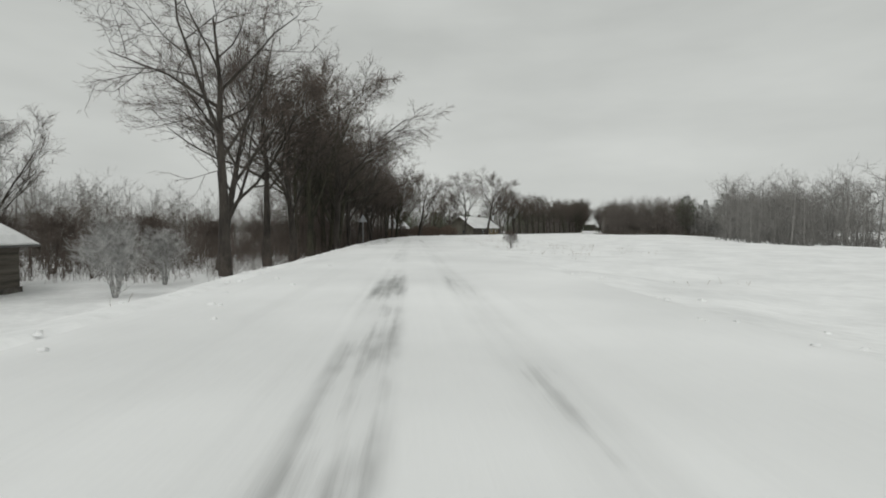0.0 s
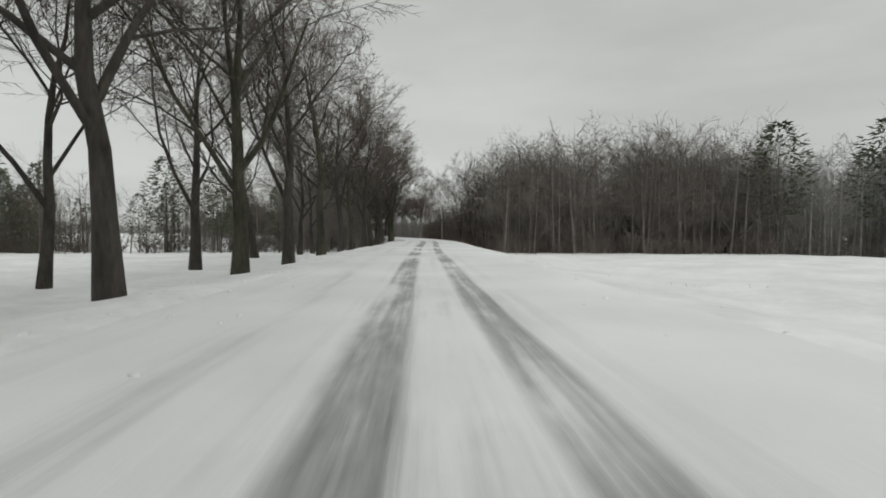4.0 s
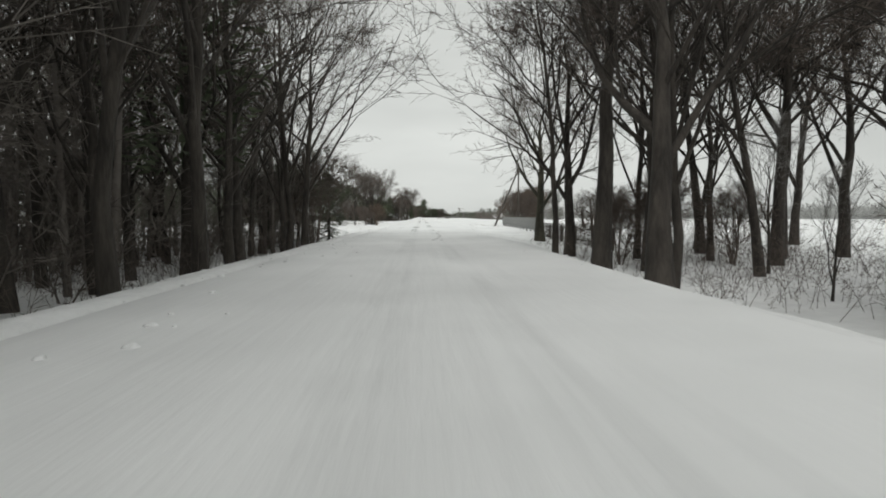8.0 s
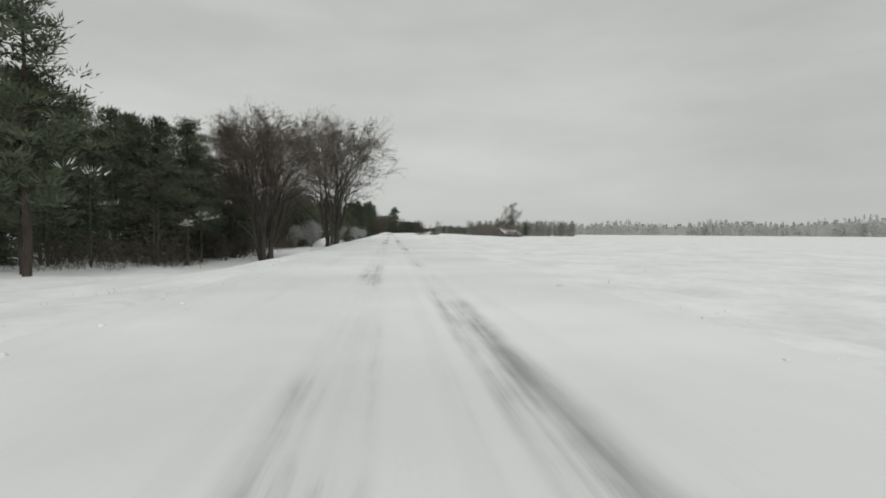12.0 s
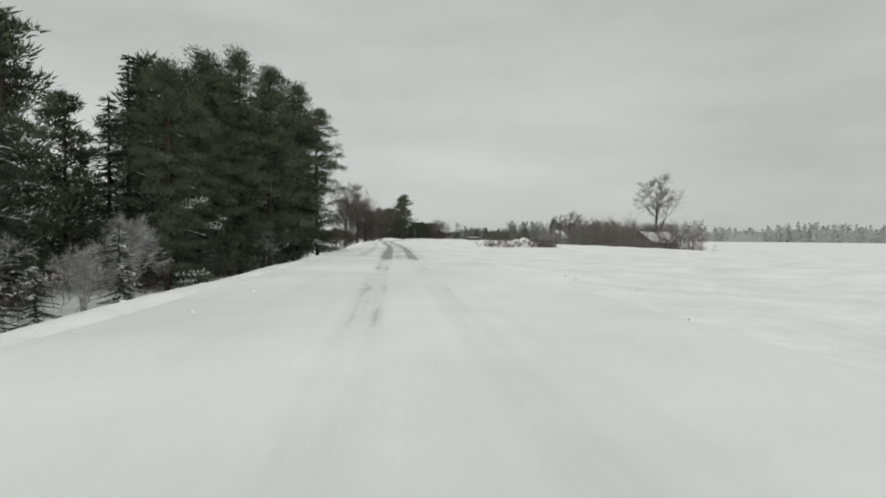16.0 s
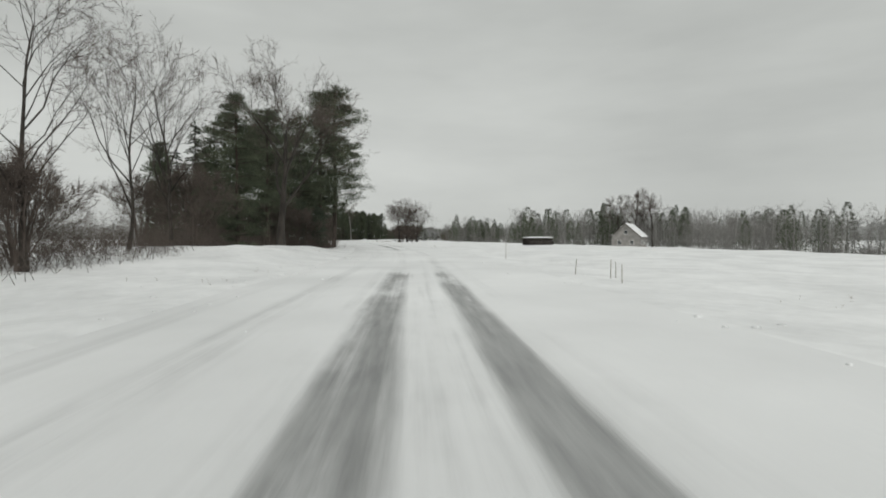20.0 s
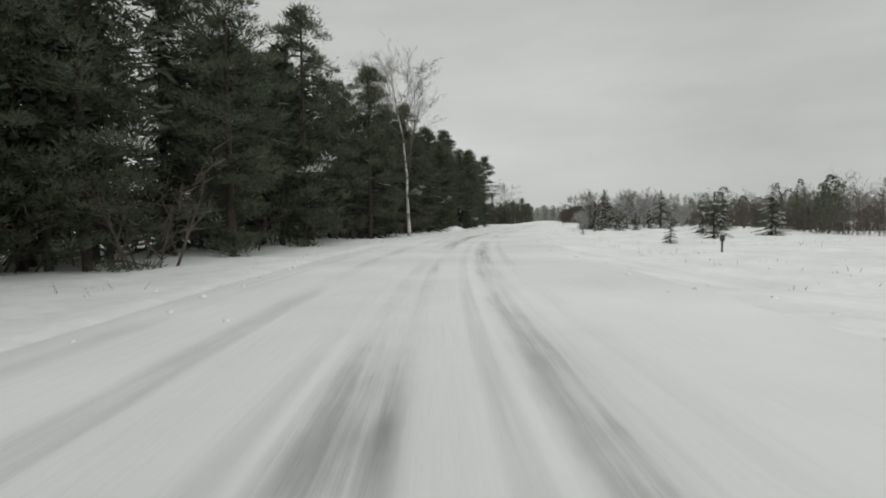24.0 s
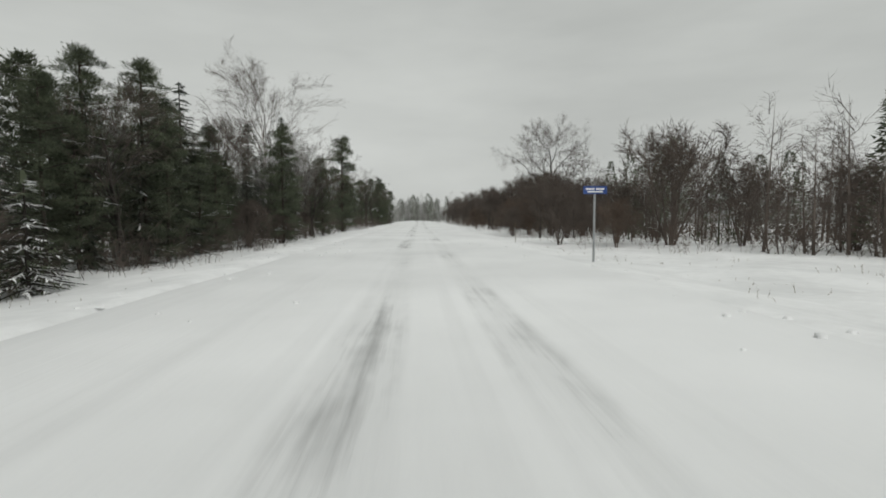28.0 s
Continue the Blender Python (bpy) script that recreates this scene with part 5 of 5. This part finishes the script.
plant("bush", 712, -8.8, 2.6, 1, 0, "bushes at the foot of the trees")
plant("bush", 714, -8.0, 2.2, 2, 60, "bushes at the foot of the trees")
brush("roadside_stalks", 668, 686, -8.4, -6.2, 110, .5, 1.2, TWIG, 233, "tall dead stalks standing in the snow", "weeds", .008)
plant("denseconifer", 709, -14.8, 3.6, 0, 0)
plant("denseconifer", 710.5, -13.8, 3.3, 1, 60)
plant("denseconifer", 709.5, -12.3, 3.9, 1, 0)
G5 = "trees along the meadow"
for i, (s, u, h, k) in enumerate(((708.5, -7.4, 11.2, "oval"), (714, -6.2, 8.6, "linden"), (717, -6.0, 8.8, "oval"), (722, -6.0, 8, "pole"), (727, -6.0, 8, "pole"), (741, -6.4, 9, "vase"),
                                  (755, -11, 9.5, "pole"), (763.5, -12.6, 10, "pole"), (766, -11.8, 9.5, "pole"), (771, -7.6, 11.5, "linden"))):
    plant(k, s, u, h, i, i * 83, G5)
for i, (s, u, h) in enumerate(((733, -6.8, 4.6), (736, -8.0, 4.4), (746, -11.8, 3.4), (757, -12.8, 3.2), (729, -8.5, 3.2))):
    plant("bush", s, u, h, i, i * 60, G5)
belt(["spruce", "bush"], 752, 780, -16, -11, 9, 2.5, 5, 114, G5, 2)
plant("fullpine", 770, -9.8, 8.8, 0, 0)
plant("pine", 777, -9.6, 9.5, 1, 0)
G6 = "pines on the bank"
for i, (s, u, h) in enumerate(((785, -11, 12), (790, -9, 12.5), (796, -10.5, 12), (800, -5.9, 18.5), (797.5, -7.3, 17), (793, -13, 12), (788, -15, 12))):
    plant("pine", s, u, h, i, i * 70, G6)
belt(["fullpine", "fullpine", "spruce"], 781, 797, -20, -8.4, 26, 6, 12, 134, G6, 1.7)
belt(["fullpine", "spruce", "bush"], 781, 796, -9.4, -7.6, 11, 2.4, 5, 143, G6, 1.2)
belt(["denseconifer", "bush", "bush"], 784, 797, -8.6, -6.9, 13, 2.0, 4.2, 148, G6, 1.0)
brush("bank_undergrowth", 746, 788, -17, -9.5, 3400, .6, 2.6, TWIG, 232, "dark undergrowth along the snowy bank")
brush("bank_brush_front", 783, 799, -9.5, -6.4, 2800, .5, 2.2, TWIG, 225, "dark brush at the front of the bank")
brush("bank_brush", 778, 802, -16, -7.4, 3200, .6, 2.8, TWIG, 210, "dark brush below the pines")
brush("meadow_grass", 636, 745, -46, -9, 6500, .15, .6, WEED, 230, "thin dry grass in the snowy meadow", "grass", .009)
brush("meadow_weeds", 640, 700, -14, -5.5, 420, .2, .7, WEED, 211, "dry weeds beside the meadow", "weeds", .008)
wood_far("horizon_woods_left", 640, 770, -69, -50, 180, 3.4, 5.2, .4, TWIG, NEEDLE, 310, "far woods beyond the meadow")

# stretch 6: mixed wood and pines
for k, s, u, h in (("fullpine", 817, -17, 10), ("pine", 827, -14, 12), ("fullpine", 823, -20, 9), ("fullpine", 834, -17, 10), ("spruce", 838, -14, 9), ("snowpine", 815.5, -10, 3.2), ("snowpine", 826, -11, 3.6), ("snowpine", 828, -9.8, 3.0), ("spruce", 848, -10.5, 8), ("spruce", 851, -9.5, 8.5), ("birch", 846, -12, 11)):
    plant(k, s, u, h)
belt(["fullpine", "pine", "spruce", "pole", "linden"], 812, 862, -26, -9.5, 46, 5.5, 9, 115, "mixed wood", 2.0)
for s, u, h in ((864, 12, 10), (868, 14.5, 11), (871, 13, 10), (867, 17, 10.5), (873, 16.5, 9.5)):
    plant("linden", s, u, h, None, None, "clump of bare trees at the bend")
for s, u in ((865, 13), (868, 12.4), (870, 15), (866.5, 15.6), (872, 13.6), (869, 17)):
    plant("bush", s, u, 4.2, None, None, "bushes under the clump at the bend")
plant("pine", 841, -7.6, 11.5, 0, 0, "mixed wood")
plant("pine", 846, -7.8, 11, 2, 90, "mixed wood")
belt(["snowpine", "bush", "frostbush"], 810, 850, -11, -7.4, 16, 1.4, 3.0, 144, "snowy growth before the mixed wood", 1.8)
brush("mixed_undergrowth", 808, 858, -24, -8.5, 2200, .6, 2.8, TWIG, 221, "leafless undergrowth of the mixed wood")
belt(["fullpine", "fullpine"], 936, 979, -12, -7.8, 16, 10, 12.2, 140, "dense conifer wood at the roadside", 1.5)
belt(["fullpine", "fullpine", "fullpine", "spruce"], 852, 978, -13.5, -7.5, 96, 9, 11.8, 116, "dense conifer wood at the roadside", 1.7)
plant("fullpine", 976.5, -7.4, 12.5, 3, 0)
plant("birch", 926, -6.4, 14, 0, 0)
wood_far("conifer_depth_far", 850, 977, -18, -9, 260, 8, 10.5, .95, TWIG, NEEDLE_DARK, 311, "dense conifer wood")
plant("vase", 956, 9.0, 5.0, 0, 0)
brush("bend_weeds", 882.5, 894.5, 7.5, 13, 420, .15, .6, WEED, 235, "dry weeds and stalks poking through the snow", "weeds", .008)
belt(["snowpine", "young", "frostbush", "snowpine"], 962, 982, 9.5, 24, 22, 2.6, 6.2, 152, "snowy young trees in the clearing", 1.6)
for s, u, h in ((936.5, 7, .8), (947, 11.4, 2.2), (959, 9.7, 3.5), (965, 8.4, 2.4), (953, 14, 2.6), (926, 15, 3.2), (930, 20, 4), (940, 18, 3.6), (948, 22, 4), (970, 13, 2.4), (944, 8.6, 1.0), (920, 11, 1.6), (962, 17, 3)):
    plant("snowpine", s, u, h, None, None, "snowy young conifers in the clearing")
belt(["snowpine", "snowpine", "frostbush"], 950, 966, 7.6, 14, 10, 1.3, 3.6, 146, "snowy young conifers in the clearing", 1.5)
brush("clearing_weeds", 880, 985, 6.5, 20, 700, .1, .32, WEED, 212, "dry weeds in the clearing", "weeds", .008)
wood_far("woods_past_field", 872, 930, 30, 66, 170, 4.5, 8, .4, TWIG_GREY_AND_HAZE, NEEDLE, 322, "mixed woods beyond the field")
wood_far("clearing_woods", 930, 1020, 26, 44, 320, 3.2, 5.8, .2, TWIG, NEEDLE, 312, "woods beyond the clearing")

# stretch 7: the last straight
G7 = "mixed wood on the last straight"
plant("spruce", 1047, -14.4, 10.2, 0, 0, G7)
plant("fullpine", 1009.5, -13.4, 8, 2, 0, G7)
belt(["fullpine", "spruce", "fullpine", "bush"], 996, 1044, -24, -14, 34, 3.2, 6.5, 117, G7, 2.0)
belt(["young", "fullpine", "spruce", "fullpine", "linden"], 1040, 1078, -16, -7.8, 44, 4, 7.0, 118, G7, 1.4)
belt(["bush"], 1040, 1078, -10, -7, 7, 1.6, 3, 136, G7, 2)
belt(["fullpine", "spruce", "pole", "pole"], 1072, 1180, -16, -7.0, 46, 7, 10, 119, G7, 2)
belt(["fullpine", "spruce", "young", "fullpine"], 1044, 1080, -12.5, -7.4, 26, 3.6, 6.8, 147, G7, 1.2)
brush("thicket_left", 1044, 1082, -10, -7.2, 700, .6, 1.8, TWIG, 224, "dense roadside thicket before the mixed wood")
plant("birch", 1081, -13, 16, 1, 0, G7)
plant("spruce", 1046.5, -8.6, 5.6, 1, 40, G7)
plant("snowpine", 1046, -7.4, 2.4, 0, 0, G7)
plant("fullpine", 1053, -8.8, 6.6, 2, 10, G7)
belt(["linden", "young", "bush"], 1060, 1190, 8.6, 16, 56, 3.8, 6.5, 120, G7, 1.8)
belt(["redbush", "bush"], 1056, 1120, 7.5, 13, 14, 2, 3.4, 137, G7, 2)
plant("linden", 1082, 12, 10.5, 2, 0, G7)
belt(["bush", "young", "snowpine"], 1020, 1060, 11, 24, 16, 1.5, 4.5, 121, G7, 2)
brush("last_undergrowth", 1038, 1180, -18, -6.8, 4600, .6, 3.0, TWIG, 213, "leafless undergrowth of a mixed wood")
brush("last_undergrowth_right", 1055, 1180, 7.5, 22, 2600, .6, 2.6, TWIG_RED, 214, "reddish leafless undergrowth")
brush("wood_front_right", 1000, 1060, 16, 26, 1500, 1.5, 4, TWIG_RED, 217, "dense brush before the wood")
brush("wood_front_left", 990, 1045, -26, -15, 1500, 1.5, 4, TWIG, 218, "dense brush before the wood")
brush("last_weeds", 1000, 1060, 5.5, 16, 700, .1, .35, WEED, 215, "dry weeds poking through snow", "weeds", .008)
brush("last_weeds_left", 1000, 1050, -14, -6, 600, .1, .35, WEED, 216, "dry weeds poking through snow", "weeds", .008)
wood_far("last_woods_left", 985, 1200, -30, -17, 360, 4.5, 7.8, .4, TWIG, NEEDLE, 313, "mixed wood")
wood_far("wood_before_last_straight", 1008, 1056, 17, 32, 230, 3, 5.2, .1, TWIG, NEEDLE, 325, "low leafless wood")
wood_far("last_woods_right", 1054, 1200, 13, 28, 330, 4.2, 7.2, .12, TWIG, NEEDLE, 314, "leafless mixed wood")
# distance haze painted in by the paler twig colour
wood_far("end_woods", 1215, 1260, -40, 50, 150, 7, 11, .3, TWIG_GREY_AND_HAZE, NEEDLE, 315, "far woods closing the road")
mound("snow_mound", 1022, 19, 1.6, .5, .7, SNOW, "long low heap covered with snow", 41, "heap")

# far horizon woods all round, beyond the fields; haze painted into their grey
R_ = random.Random(77)
hz = Solid()
for i in range(3600):
    a = 6.283 * i / 3600
    d = R_.uniform(1.0, 1.13) + .06 * math.sin(5 * a)
    b = Vector((230 + 620 * d * math.cos(a), 480 + 1050 * d * math.sin(a), -2.4))
    h = (20 + 4 * math.sin(a * 7) * math.sin(a * 3 + 1) + 3 * math.sin(a * 41)) * R_.uniform(.75, 1.15) * (1 - .8 * math.exp(-((a - 1.2) / .25) ** 2))
    for k in range(38):
        q = R_.random()
        c = R_.uniform(0, 6.283)
        rr = 3.2 * math.sqrt(max(.04, 1 - q * q)) * R_.random()
        o = b + Vector((math.cos(c) * rr, math.sin(c) * rr, h * q * .95))
        dd = Vector((R_.gauss(0, .5), R_.gauss(0, .5), R_.uniform(.1, 1))).normalized() * 3.2
        hz.blade(o, dd, Vector((R_.uniform(-1, 1), R_.uniform(-1, 1), R_.uniform(-1, 1))).cross(dd).normalized() * 1.0)
for i in range(2400):
    a, a2 = 6.2832 * i / 2400, 6.2832 * (i + 1) / 2400
    q = []
    for w_ in (a, a2):
        d = 1.06 + .06 * math.sin(5 * w_)
        h = (14 + 3 * math.sin(w_ * 7) * math.sin(w_ * 3 + 1) + 1.6 * math.sin(w_ * 41) + .9 * math.sin(w_ * 173) + .9 * math.sin(w_ * 397)) * (1 - .8 * math.exp(-((w_ - 1.2) / .25) ** 2))
        x, y = 230 + 620 * d * math.cos(w_), 480 + 1050 * d * math.sin(w_)
        q += [(x, y, -4), (x, y, h - 2.4), (x * 1.02, y * 1.02, h - 2.4), (x * 1.02, y * 1.02, -4)]
    hz.add(q, [(0, 4, 5, 1), (1, 5, 6, 2), (2, 6, 7, 3)])
tagged(new("horizon_woods", hz.mesh("horizon_woods", FARWOOD_HAZED)), "band of far woods along the horizon, painted grey with haze", "woods", "", "stuff")

# litter on the verges: bits of twig and bark blown on to the snow
def litter(name, s0, s1, u0, u1, count, seed, label):
    R = random.Random(seed)
    so = Solid()
    for i in range(count):
        s, u = R.uniform(s0, s1), R.uniform(u0, u1)
        x, y = plan(s, u)
        b = Vector((x, y, max(float(land(s, u)), float(road_height(s, u)) if EDGE_L < u < EDGE_R else -9) + .015))
        a = R.uniform(0, 6.28)
        d = Vector((math.cos(a), math.sin(a), R.uniform(0, .25))) * R.uniform(.03, .16)
        so.spike(b, d, R.uniform(.004, .012))
    tagged(new(name, so.mesh(name, BARK)), label, "litter", "", "stuff")


litter("twig_litter", 34, 66, -6.0, -2.0, 900, 41, "bits of twig lying on the snowy verge")
litter("twig_litter_old_trees", 208, 246, -6.0, -2.6, 1100, 42, "bits of twig and bark on the snowy verge")
brush("verge_grass", 0, 1060, -7.2, -4.5, 1500, .08, .35, WEED, 219, "sparse dry grass along the snowy verge", "grass", .004)
brush("verge_grass_right", 0, 1060, 4.2, 8.5, 1100, .08, .35, WEED, 220, "sparse dry grass along the snowy verge", "grass", .004)


# lumps of thrown snow along the ploughed edges
def clods(name, sides, count, seed, label):
    R = random.Random(seed)
    so = Solid()
    for i in range(count):
        s = R.uniform(0, 1060)
        u = R.choice(sides) + R.gauss(0, .55)
        x, y = plan(s, u)
        z = max(float(land(s, u)), float(road_height(s, u)) if EDGE_L < u < EDGE_R else -9)
        r = R.uniform(.02, .065)
        v, f = [], []
        for k, (q, hh) in enumerate(((1, -.03), (.75, .45))):
            for a in range(6):
                c = 1.0472 * a + k * .4
                rr = r * q * R.uniform(.75, 1.25)
                v.append((x + rr * math.cos(c), y + rr * math.sin(c), z + r * hh * R.uniform(.7, 1.2)))
        v.append((x + R.uniform(-.2, .2) * r, y + R.uniform(-.2, .2) * r, z + r * .62))
        for a in range(6):
            b = (a + 1) % 6
            f += [(a, b, 6 + b, 6 + a), (6 + a, 6 + b, 12)]
        so.add(v, f)
    tagged(new(name, so.mesh(name, SNOW, True)), label, "snow", "", "stuff")


clods("snow_clods", (-3.6, -4.4, -2.6, 3.4, 4.2), 4200, 51, "small lumps of snow along the road edges")
